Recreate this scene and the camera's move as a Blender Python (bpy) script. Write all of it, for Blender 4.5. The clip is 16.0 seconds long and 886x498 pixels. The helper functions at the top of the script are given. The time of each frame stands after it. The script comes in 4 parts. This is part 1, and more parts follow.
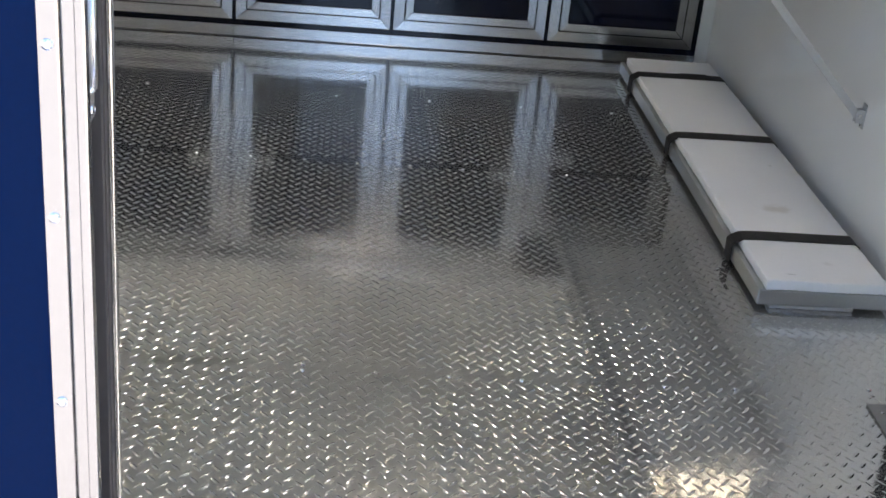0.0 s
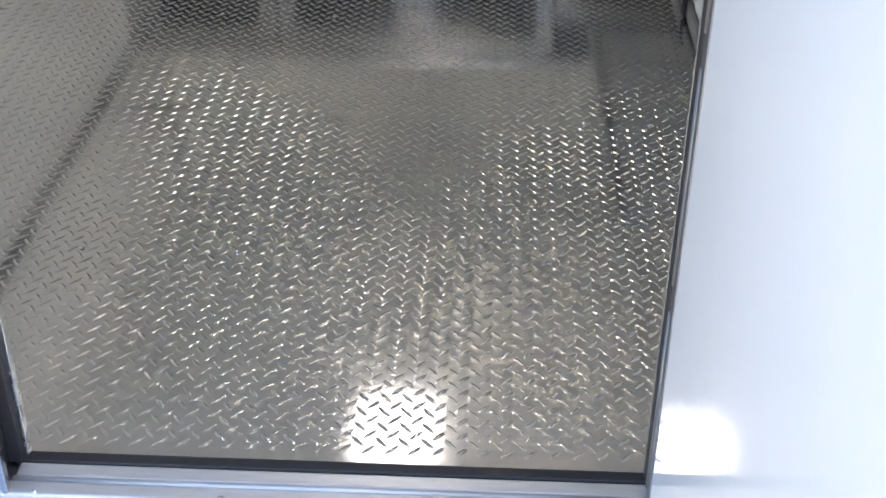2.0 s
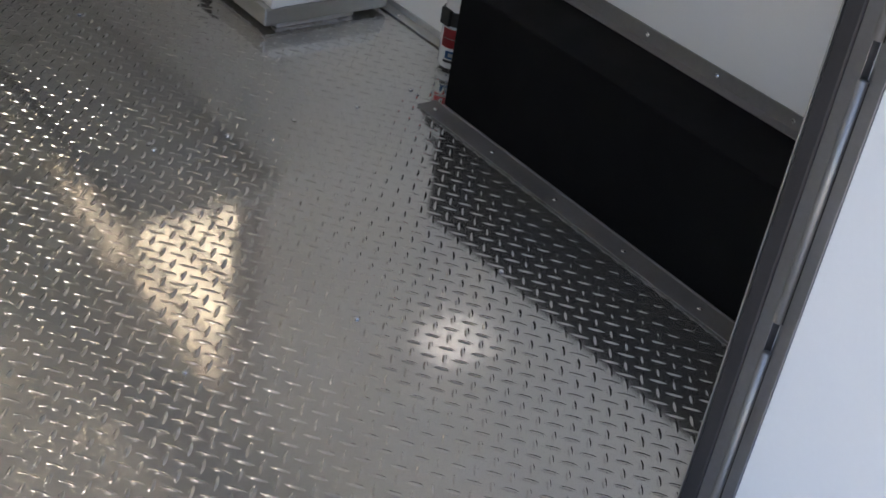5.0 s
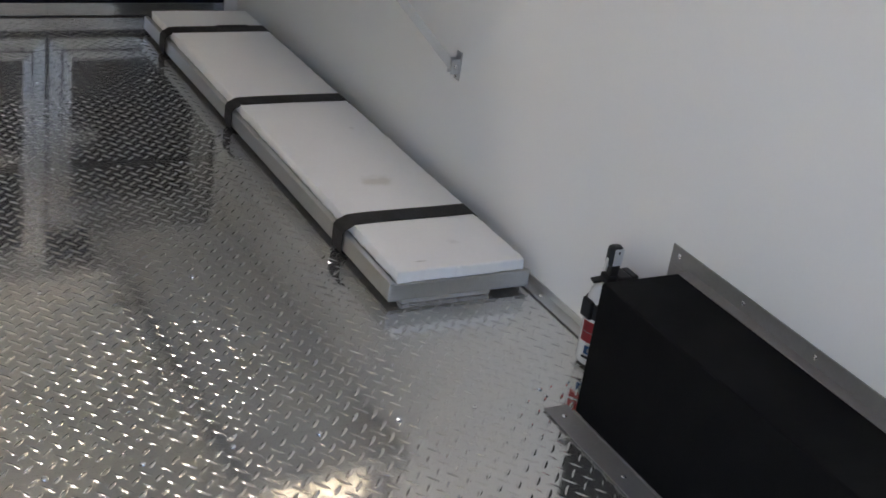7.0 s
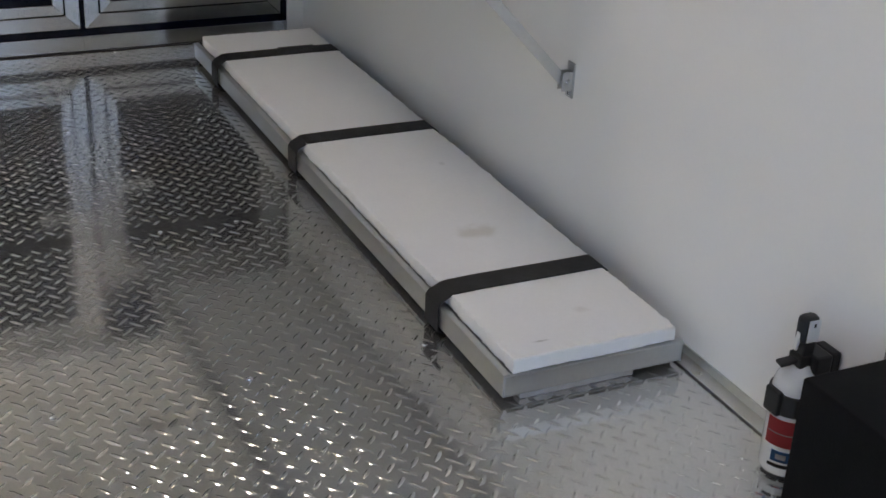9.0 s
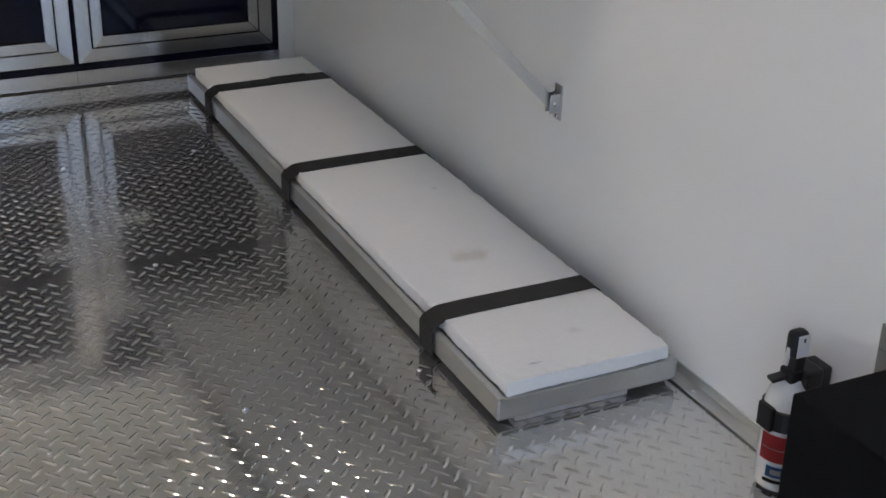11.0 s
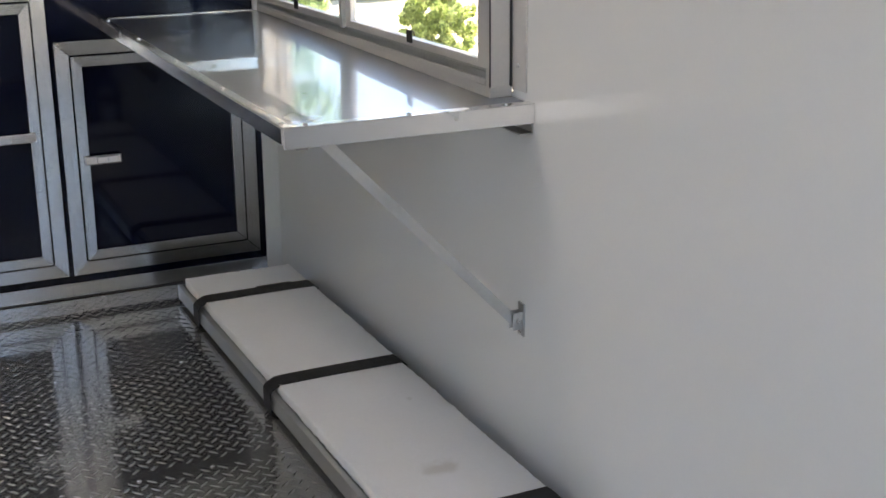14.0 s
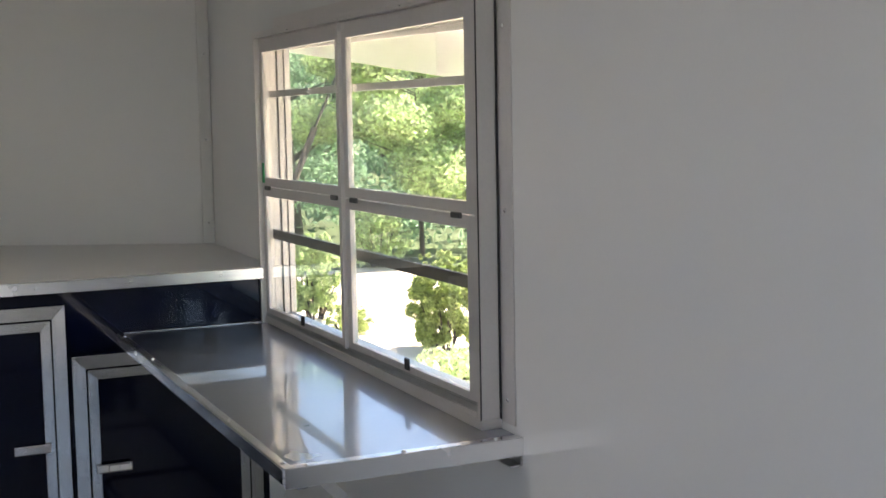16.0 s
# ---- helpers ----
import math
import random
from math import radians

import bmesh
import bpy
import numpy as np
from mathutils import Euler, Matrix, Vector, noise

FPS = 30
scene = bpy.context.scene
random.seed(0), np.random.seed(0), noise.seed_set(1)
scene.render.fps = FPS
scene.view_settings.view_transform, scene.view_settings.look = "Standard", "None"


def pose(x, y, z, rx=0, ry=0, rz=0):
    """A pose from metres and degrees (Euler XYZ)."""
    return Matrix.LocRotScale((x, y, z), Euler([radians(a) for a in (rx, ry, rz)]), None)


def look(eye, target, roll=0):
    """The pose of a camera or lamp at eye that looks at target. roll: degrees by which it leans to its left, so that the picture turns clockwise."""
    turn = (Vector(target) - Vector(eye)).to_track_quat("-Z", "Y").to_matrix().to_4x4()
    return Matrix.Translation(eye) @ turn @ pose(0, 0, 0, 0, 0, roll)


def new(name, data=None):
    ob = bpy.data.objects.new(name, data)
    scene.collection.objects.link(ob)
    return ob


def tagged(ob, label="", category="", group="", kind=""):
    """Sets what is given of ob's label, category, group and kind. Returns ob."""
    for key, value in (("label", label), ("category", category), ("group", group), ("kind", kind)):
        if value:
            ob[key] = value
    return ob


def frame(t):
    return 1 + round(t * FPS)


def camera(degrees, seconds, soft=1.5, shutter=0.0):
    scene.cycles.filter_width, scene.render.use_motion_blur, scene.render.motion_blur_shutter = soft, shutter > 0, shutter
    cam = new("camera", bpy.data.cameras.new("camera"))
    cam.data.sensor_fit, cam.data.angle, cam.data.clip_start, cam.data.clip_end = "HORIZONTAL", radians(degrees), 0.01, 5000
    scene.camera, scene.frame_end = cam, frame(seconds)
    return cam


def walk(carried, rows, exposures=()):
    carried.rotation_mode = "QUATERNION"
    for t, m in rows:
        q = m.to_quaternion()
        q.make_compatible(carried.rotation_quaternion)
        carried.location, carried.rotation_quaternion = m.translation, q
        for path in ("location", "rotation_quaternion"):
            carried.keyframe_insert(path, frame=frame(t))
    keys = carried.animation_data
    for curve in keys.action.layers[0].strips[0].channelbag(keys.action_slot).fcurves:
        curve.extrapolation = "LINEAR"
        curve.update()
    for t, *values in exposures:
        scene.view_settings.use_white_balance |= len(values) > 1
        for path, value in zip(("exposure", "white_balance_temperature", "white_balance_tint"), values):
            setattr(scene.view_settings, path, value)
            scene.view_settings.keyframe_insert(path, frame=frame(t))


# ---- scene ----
# ---- camera and walk ----
cam = camera(37.48, 16.0, soft=1.6)
PATH = [
    (0, (-1.463, -4.868, 1.450), (-1.277, -3.067, 0.600), 5.58),
    (0.5, (-1.308, -5.037, 1.450), (-1.264, -3.240, 0.573), 5.57),
    (1, (-1.125, -5.161, 1.484), (-1.225, -3.395, 0.551), 3.60),
    (1.5, (-0.992, -5.255, 1.475), (-1.131, -3.522, 0.486), 2.13),
    (2, (-0.945, -5.274, 1.445), (-0.997, -3.592, 0.365), 0.84),
    (2.5, (-1.067, -5.229, 1.445), (-0.922, -3.604, 0.288), 1.31),
    (3, (-1.310, -5.122, 1.399), (-0.917, -3.547, 0.232), 3.27),
    (3.2, (-1.398, -5.055, 1.378), (-0.935, -3.502, 0.206), 3.27),
    (5.3, (-1.899, -4.399, 1.306), (-0.732, -3.182, 0.231), 10.40),
    (5.5, (-1.876, -4.388, 1.303), (-0.707, -3.135, 0.271), 10.16),
    (6, (-1.828, -4.373, 1.319), (-0.700, -3.012, 0.384), 9.42),
    (6.5, (-1.712, -4.330, 1.332), (-0.687, -2.841, 0.475), 9.37),
    (7, (-1.549, -4.189, 1.313), (-0.619, -2.640, 0.456), 8.63),
    (7.5, (-1.412, -3.906, 1.225), (-0.546, -2.336, 0.339), 7.11),
    (8, (-1.295, -3.653, 1.168), (-0.487, -2.055, 0.277), 4.71),
    (8.5, (-1.266, -3.607, 1.151), (-0.472, -1.996, 0.271), 3.65),
    (9, (-1.268, -3.613, 1.147), (-0.474, -1.997, 0.275), 2.99),
    (11.5, (-1.244, -3.636, 1.168), (-0.452, -2.001, 0.331), 0.99),
    (12, (-1.241, -3.645, 1.177), (-0.447, -2.008, 0.347), 0.86),
    (12.5, (-1.242, -3.659, 1.189), (-0.443, -2.017, 0.374), 0.82),
    (13, (-1.235, -3.680, 1.222), (-0.432, -2.020, 0.448), 0.57),
    (13.5, (-1.231, -3.701, 1.256), (-0.415, -2.011, 0.564), 0.35),
    (14, (-1.213, -3.737, 1.302), (-0.397, -2.015, 0.694), -0.18),
    (14.5, (-1.214, -3.782, 1.349), (-0.391, -2.035, 0.829), -0.36),
    (15, (-1.217, -3.807, 1.396), (-0.387, -2.039, 0.966), -0.41),
    (15.5, (-1.226, -3.828, 1.440), (-0.389, -2.042, 1.106), -0.47),
    (16, (-1.224, -3.859, 1.496), (-0.390, -2.056, 1.262), -0.70),
]
EXPO = [(t, s, 6700 if t < 2.2 else 6750 if t < 4 else 7050 if t < 14.6 else 6700, 16 if t < 4 else 18.5) for t, s in ((0.0, 2.84), (0.8, 2.89), (1.5, 2.92), (2.0, 2.75), (2.5, 2.47), (3.2, 2.22), (5.5, 2.36), (6.5, 2.78), (9.0, 2.90), (13.0, 2.94), (14.5, 2.77), (15.2, 2.68), (16.0, 2.24))]
walk(cam, [(t, look(eye, target, roll)) for t, eye, target, roll in PATH], EXPO)

# ---- light ----
SUN_AZ, SUN_EL = 81.6, 59.6          # degrees clockwise from +y, and up
world = bpy.data.worlds.new("sky")
scene.world = world
world.use_nodes = True
sky = world.node_tree.nodes.new("ShaderNodeTexSky")
sky.sky_type, sky.sun_disc = "NISHITA", False
sky.sun_elevation, sky.sun_rotation = radians(SUN_EL), radians(SUN_AZ)
world.node_tree.links.new(sky.outputs[0], world.node_tree.nodes["Background"].inputs[0])
world.node_tree.nodes["Background"].inputs[1].default_value = 0.10
sun = new("sun", bpy.data.lights.new("sun", "SUN"))
sun.data.energy, sun.data.angle, sun.data.color = 5.0, radians(0.6), (1.0, 0.95, 0.86)
_s = Vector((math.sin(radians(SUN_AZ)) * math.cos(radians(SUN_EL)), math.cos(radians(SUN_AZ)) * math.cos(radians(SUN_EL)), math.sin(radians(SUN_EL))))
sun.matrix_world = look(_s * 30, (0, 0, 0))
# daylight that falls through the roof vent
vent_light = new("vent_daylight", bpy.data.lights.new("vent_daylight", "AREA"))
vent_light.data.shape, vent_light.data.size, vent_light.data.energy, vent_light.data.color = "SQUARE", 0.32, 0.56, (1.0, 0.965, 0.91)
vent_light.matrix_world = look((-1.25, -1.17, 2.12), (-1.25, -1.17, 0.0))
# added fill light nearer the rear door, set where it stays out of view
FILL_LAMP_AT = (-1.25, -2.5)
fill_light = new("fill_lamp_light", bpy.data.lights.new("fill_lamp_light", "AREA"))
fill_light.data.shape, fill_light.data.size, fill_light.data.energy, fill_light.data.color = "DISK", 0.28, 0.22, (1.0, 0.965, 0.91)
fill_light.matrix_world = look((*FILL_LAMP_AT, 2.05), (*FILL_LAMP_AT, 0.0))


# ---- materials ----
def material(name, base, rough=0.5, metal=0.0, spread=0.08, scale=6.0, bump=0.0, bump_scale=60.0, rough_spread=0.08, coat=0.0, spec=0.5, stretch=(1, 1, 1), fine=120.0, random_shade=0.0, stains=()):
    """A surface whose colour and gloss vary at two scales, with a fine relief."""
    m = bpy.data.materials.new(name)
    m.use_nodes = True
    n, l = m.node_tree.nodes, m.node_tree.links
    b = n["Principled BSDF"]
    co = n.new("ShaderNodeTexCoord")
    mp = n.new("ShaderNodeMapping")
    mp.inputs["Scale"].default_value = stretch
    l.new(co.outputs["Object"], mp.inputs[0])
    big = n.new("ShaderNodeTexNoise")
    big.inputs["Scale"].default_value, big.inputs["Detail"].default_value = scale, 5.0
    small = n.new("ShaderNodeTexNoise")
    small.inputs["Scale"].default_value, small.inputs["Detail"].default_value = fine, 3.0
    l.new(mp.outputs[0], big.inputs[0])
    l.new(mp.outputs[0], small.inputs[0])
    add = n.new("ShaderNodeMath")
    add.operation = "MULTIPLY_ADD"
    add.inputs[1].default_value, add.inputs[2].default_value = 0.4, 0.0
    l.new(small.outputs[0], add.inputs[0])
    tot = n.new("ShaderNodeMath")
    tot.operation = "MULTIPLY_ADD"
    tot.inputs[1].default_value = 0.6
    l.new(big.outputs[0], tot.inputs[0])
    l.new(add.outputs[0], tot.inputs[2])
    ramp = n.new("ShaderNodeMapRange")
    ramp.inputs[1].default_value, ramp.inputs[2].default_value = 0.3, 0.7
    ramp.inputs[3].default_value, ramp.inputs[4].default_value = 1.0 - spread, 1.0 + spread
    l.new(tot.outputs[0], ramp.inputs[0])
    shade = ramp.outputs[0]
    if random_shade:
        oi = n.new("ShaderNodeObjectInfo")
        r2 = n.new("ShaderNodeMapRange")
        r2.inputs[3].default_value, r2.inputs[4].default_value = 1 - random_shade, 1 + random_shade
        l.new(oi.outputs["Random"], r2.inputs[0])
        mu = n.new("ShaderNodeMath")
        mu.operation = "MULTIPLY"
        l.new(shade, mu.inputs[0])
        l.new(r2.outputs[0], mu.inputs[1])
        shade = mu.outputs[0]
    mix = n.new("ShaderNodeVectorMath")
    mix.operation = "SCALE"
    mix.inputs[0].default_value = base
    l.new(shade, mix.inputs["Scale"])
    colour = mix.outputs[0]
    for at, size, tint, strength in stains:
        # an uneven spot of its own shape: at and size in metres along x, y, z
        off = n.new("ShaderNodeVectorMath")
        off.operation = "SUBTRACT"
        off.inputs[1].default_value = at
        l.new(co.outputs["Object"], off.inputs[0])
        div = n.new("ShaderNodeVectorMath")
        div.operation = "DIVIDE"
        div.inputs[1].default_value = size
        l.new(off.outputs[0], div.inputs[0])
        ln = n.new("ShaderNodeVectorMath")
        ln.operation = "LENGTH"
        l.new(div.outputs[0], ln.inputs[0])
        sn = n.new("ShaderNodeTexNoise")
        sn.inputs["Scale"].default_value, sn.inputs["Detail"].default_value = 1.2 / max(0.01, min(size[:2])), 5.0
        l.new(co.outputs["Object"], sn.inputs[0])
        ad = n.new("ShaderNodeMath")
        ad.operation = "MULTIPLY_ADD"
        ad.inputs[1].default_value = 1.6
        l.new(sn.outputs[0], ad.inputs[0])
        l.new(ln.outputs["Value"], ad.inputs[2])
        fall = n.new("ShaderNodeMapRange")
        fall.interpolation_type = "SMOOTHSTEP"
        fall.inputs[1].default_value, fall.inputs[2].default_value = 0.9, 1.75
        fall.inputs[3].default_value, fall.inputs[4].default_value = strength, 0.0
        l.new(ad.outputs[0], fall.inputs[0])
        mc = n.new("ShaderNodeMix")
        mc.data_type = "RGBA"
        l.new(fall.outputs[0], mc.inputs[0])
        l.new(colour, mc.inputs[6])
        mc.inputs[7].default_value = (*tint, 1)
        colour = mc.outputs[2]
    l.new(colour, b.inputs["Base Color"])
    rr = n.new("ShaderNodeMapRange")
    rr.inputs[1].default_value, rr.inputs[2].default_value = 0.3, 0.7
    rr.inputs[3].default_value, rr.inputs[4].default_value = max(0.02, rough - rough_spread), min(1.0, rough + rough_spread)
    l.new(big.outputs[0], rr.inputs[0])
    l.new(rr.outputs[0], b.inputs["Roughness"])
    b.inputs["Metallic"].default_value = metal
    b.inputs["Coat Weight"].default_value = coat
    b.inputs["Specular IOR Level"].default_value = spec
    if bump:
        bn = n.new("ShaderNodeTexNoise")
        bn.inputs["Scale"].default_value, bn.inputs["Detail"].default_value = bump_scale, 3.0
        l.new(mp.outputs[0], bn.inputs[0])
        bp = n.new("ShaderNodeBump")
        bp.inputs["Strength"].default_value, bp.inputs["Distance"].default_value = 1.0, bump
        l.new(bn.outputs[0], bp.inputs["Height"])
        l.new(bp.outputs[0], b.inputs["Normal"])
    return m


TREAD = material("tread_plate", (0.72, 0.715, 0.695), 0.092, 0.90, 0.06, 3.0, 0.0004, 5.0, 0.025, stains=(((-1.72, -2.42, 0), (0.16, 0.035, 1), (0.26, 0.25, 0.24), 0.5), ((-1.30, -2.46, 0), (0.05, 0.03, 1), (0.3, 0.29, 0.28), 0.35), ((-0.9, -1.9, 0), (0.06, 0.03, 1), (0.3, 0.28, 0.26), 0.4)))
BRUSHED = material("brushed_aluminium", (0.64, 0.64, 0.625), 0.40, 0.92, 0.06, 8.0, 0.0001, 240.0, 0.06)
WINDOW_ALU = material("window_aluminium", (0.70, 0.67, 0.65), 0.40, 0.4, 0.06, 6.0, 0.0001, 200.0, 0.06)
ALU = material("aluminium", (0.80, 0.80, 0.79), 0.22, 1.0, 0.05, 5.0, 0.00008, 260.0, 0.07)
ALU_SOFT = material("dull_aluminium", (0.56, 0.56, 0.55), 0.38, 1.0, 0.10, 8.0, 0.0001, 200.0, 0.08)
STEEL_SHEET = material("shelf_sheet", (0.34, 0.36, 0.39), 0.30, 1.0, 0.04, 3.0, 0.0006, 7.0, 0.03, coat=0.9)
CABINET_ALU = material("cabinet_rail_aluminium", (0.54, 0.535, 0.52), 0.16, 1.0, 0.06, 5.0, 0.00012, 1500.0, 0.05, stretch=(0.004, 1, 1))
STILE_ALU = material("cabinet_stile_aluminium", (0.50, 0.495, 0.485), 0.16, 1.0, 0.06, 5.0, 0.0003, 1500.0, 0.05, stretch=(1, 1, 0.004))
SILL_ALU = material("worn_sill_aluminium", (0.74, 0.73, 0.715), 0.38, 0.6, 0.14, 7.0, 0.0002, 40.0, 0.09, stretch=(0.15, 1, 1))
FLANGE = material("satin_flange_aluminium", (0.31, 0.30, 0.29), 0.45, 0.6, 0.10, 8.0, 0.0001, 180.0, 0.06)
JAMB = material("mill_aluminium", (0.32, 0.32, 0.33), 0.46, 1.0, 0.10, 6.0, 0.0001, 180.0, 0.08)
ALU_BRIGHT = material("polished_aluminium", (0.46, 0.465, 0.48), 0.20, 1.0, 0.05, 5.0, 0.0002, 14.0, 0.04)
CHROME = material("chrome", (0.85, 0.85, 0.85), 0.10, 1.0, 0.03, 20.0)
WHITE = material("white_wall_skin", (0.90, 0.897, 0.88), 0.06, 0.0, 0.012, 0.8, 0.0004, 1.6, 0.015, spec=0.36)
WHITE_TRIM = material("white_trim", (0.76, 0.755, 0.735), 0.36, 0.0, 0.02, 3.0, rough_spread=0.015)
DOOR_WHITE = material("white_door_skin", (0.85, 0.855, 0.86), 0.09, 0.0, 0.015, 2.0, 0.0002, 3.0, 0.03, spec=0.14)
NAVY = material("navy_panel", (0.0020, 0.0038, 0.014), 0.07, 0.0, 0.12, 3.0, 0.0003, 3.0, 0.03, spec=0.32)
BLUE = material("blue_skin", (0.0007, 0.0100, 0.048), 0.10, 0.0, 0.10, 2.0, 0.0006, 2.5, 0.04, spec=0.04)
BLACK_BOX = material("black_textured_coating", (0.0040, 0.0040, 0.0042), 0.75, 0.0, 0.2, 12.0, 0.0006, 420.0, 0.06, spec=0.15)
BLACK_PLASTIC = material("black_plastic", (0.012, 0.012, 0.012), 0.42, 0.0, 0.1, 20.0)
RUBBER = material("rubber_seal", (0.032, 0.029, 0.030), 0.55, 0.0, 0.15, 15.0, 0.0003, 150.0)
FOAM = material("white_foam_board", (0.90, 0.895, 0.88), 0.88, 0.0, 0.025, 5.0, 0.0005, 260.0, 0.05, stains=(((-0.20, -1.588, 0.079), (0.060, 0.045, 0.05), (0.45, 0.39, 0.28), 0.33), ((-0.29, -2.005, 0.079), (0.022, 0.0035, 0.05), (0.3, 0.28, 0.24), 0.45), ((-0.12, -1.25, 0.079), (0.012, 0.012, 0.05), (0.45, 0.42, 0.35), 0.25), ((-0.17, -1.93, 0.079), (0.02, 0.015, 0.05), (0.5, 0.47, 0.42), 0.2)))
PACKING = material("dull_packing_wrap", (0.46, 0.43, 0.41), 0.35, 0.0, 0.12, 20.0, 0.003, 60.0)
STRAP = material("black_webbing", (0.020, 0.019, 0.018), 0.62, 0.0, 0.2, 30.0, 0.0005, 500.0)
EXT_WHITE = material("white_enamel", (0.78, 0.78, 0.77), 0.22, 0.0, 0.03, 10.0)
RED = material("red_label", (0.74, 0.06, 0.07), 0.35, 0.0, 0.06, 20.0)
BLUE_MARK = material("blue_mark", (0.03, 0.16, 0.42), 0.35, 0.0, 0.06, 20.0)
SCREEN = material("dark_bar", (0.010, 0.009, 0.009), 0.45, 0.0, 0.1, 10.0)
STRUT = material("grey_strut", (0.10, 0.10, 0.10), 0.4, 0.3, 0.1, 10.0)
BARK = material("bark", (0.085, 0.065, 0.05), 0.9, 0.0, 0.3, 4.0, 0.02, 18.0)
YARD = material("bounce_yard_gravel", (0.17, 0.165, 0.16), 0.9, 0.0, 0.2, 1.5, 0.006, 60.0)
LAWN = material("lawn", (0.095, 0.12, 0.045), 0.9, 0.0, 0.3, 0.6, 0.02, 30.0)
DRIVE = material("pale_gravel", (0.71, 0.61, 0.46), 0.9, 0.0, 0.12, 1.2, 0.01, 40.0)
GREEN_TAG = material("green_tag", (0.01, 0.35, 0.12), 0.4, 0.0, 0.05, 20.0)


def leaf_material(name, base, glow):
    m = bpy.data.materials.new(name)
    m.use_nodes = True
    n, l = m.node_tree.nodes, m.node_tree.links
    out = n["Material Output"]
    n.remove(n["Principled BSDF"])
    geo = n.new("ShaderNodeNewGeometry")
    rng = n.new("ShaderNodeMapRange")
    rng.inputs[3].default_value, rng.inputs[4].default_value = 0.6, 1.5
    l.new(geo.outputs["Random Per Island"], rng.inputs[0])
    d, t = n.new("ShaderNodeBsdfDiffuse"), n.new("ShaderNodeBsdfTranslucent")
    for colour, node in ((base, d), (glow, t)):
        v = n.new("ShaderNodeVectorMath")
        v.operation = "SCALE"
        v.inputs[0].default_value = colour
        l.new(rng.outputs[0], v.inputs["Scale"])
        l.new(v.outputs[0], node.inputs[0])
    mx = n.new("ShaderNodeMixShader")
    mx.inputs[0].default_value = 0.45
    l.new(d.outputs[0], mx.inputs[1])
    l.new(t.outputs[0], mx.inputs[2])
    l.new(mx.outputs[0], out.inputs[0])
    return m


LEAF_TREE = leaf_material("tree_leaves", (0.21, 0.31, 0.19), (0.44, 0.60, 0.37))
LEAF_LIGHT = leaf_material("light_leaves", (0.40, 0.49, 0.26), (0.74, 0.84, 0.46))
LEAF_BUSH = leaf_material("bush_leaves", (0.24, 0.30, 0.12), (0.56, 0.64, 0.25))


def pane_material():
    m = bpy.data.materials.new("window_glass")
    m.use_nodes = True
    n, l = m.node_tree.nodes, m.node_tree.links
    n.remove(n["Principled BSDF"])
    g = n.new("ShaderNodeBsdfGlass")
    g.inputs["Color"].default_value, g.inputs["Roughness"].default_value, g.inputs["IOR"].default_value = (0.97, 0.985, 0.975, 1), 0.0, 1.45
    l.new(g.outputs[0], n["Material Output"].inputs[0])
    return m


GLASS = pane_material()


def translucent_material(name, colour):
    m = bpy.data.materials.new(name)
    m.use_nodes = True
    n, l = m.node_tree.nodes, m.node_tree.links
    n.remove(n["Principled BSDF"])
    t, d, mx = n.new("ShaderNodeBsdfTranslucent"), n.new("ShaderNodeBsdfDiffuse"), n.new("ShaderNodeMixShader")
    t.inputs[0].default_value = d.inputs[0].default_value = (*colour, 1)
    mx.inputs[0].default_value = 0.75
    l.new(d.outputs[0], mx.inputs[1])
    l.new(t.outputs[0], mx.inputs[2])
    l.new(mx.outputs[0], n["Material Output"].inputs[0])
    return m


LID = translucent_material("translucent_white_plastic", (0.9, 0.9, 0.88))

# ---- building helpers ----
ORIGIN = {}


def thing(name, at, label="", category="", group="", kind=""):
    ob = new(name)
    ob.location = at
    ob.empty_display_size = 0.05
    ORIGIN[ob] = Vector(at)
    return tagged(ob, label, category, group, kind)


def part(name, bm, mat, parent=None, label="", smooth=False, category="", kind="", group=""):
    """One mesh object; the bmesh is in world metres, and is moved to its parent's origin."""
    me = bpy.data.meshes.new(name)
    o = ORIGIN.get(parent, Vector())
    for v in bm.verts:
        v.co -= o
    bm.normal_update()
    bm.to_mesh(me)
    bm.free()
    if smooth:
        for p in me.polygons:
            p.use_smooth = True
    me.materials.append(mat)
    ob = new(name, me)
    if parent:
        ob.parent = parent
    ORIGIN[ob] = o
    return tagged(ob, label, category, group, kind)


def add_box(bm, x0, x1, y0, y1, z0, z1, bevel=0.0, seg=2, m=None):
    r = bmesh.ops.create_cube(bm, size=1.0)
    vs = r["verts"]
    for v in vs:
        v.co = Vector(((x0 + x1) / 2 + v.co.x * abs(x1 - x0), (y0 + y1) / 2 + v.co.y * abs(y1 - y0), (z0 + z1) / 2 + v.co.z * abs(z1 - z0)))
    if m is not None:
        bmesh.ops.transform(bm, matrix=m, verts=vs)
    if bevel:
        es = list({e for v in vs for e in v.link_edges})
        bmesh.ops.bevel(bm, geom=es, offset=bevel, segments=seg, affect="EDGES", profile=0.5)
    return bm


def boxes(*specs, bevel=0.0, seg=2):
    bm = bmesh.new()
    for s in specs:
        add_box(bm, *s, bevel=bevel, seg=seg)
    return bm


def add_rod(bm, a, b, r, seg=12, r2=None):
    a, b = Vector(a), Vector(b)
    m = Matrix.Translation((a + b) / 2) @ (b - a).to_track_quat("Z", "Y").to_matrix().to_4x4()
    bmesh.ops.create_cone(bm, cap_ends=True, segments=seg, radius1=r, radius2=r if r2 is None else r2, depth=(b - a).length, matrix=m)
    return bm


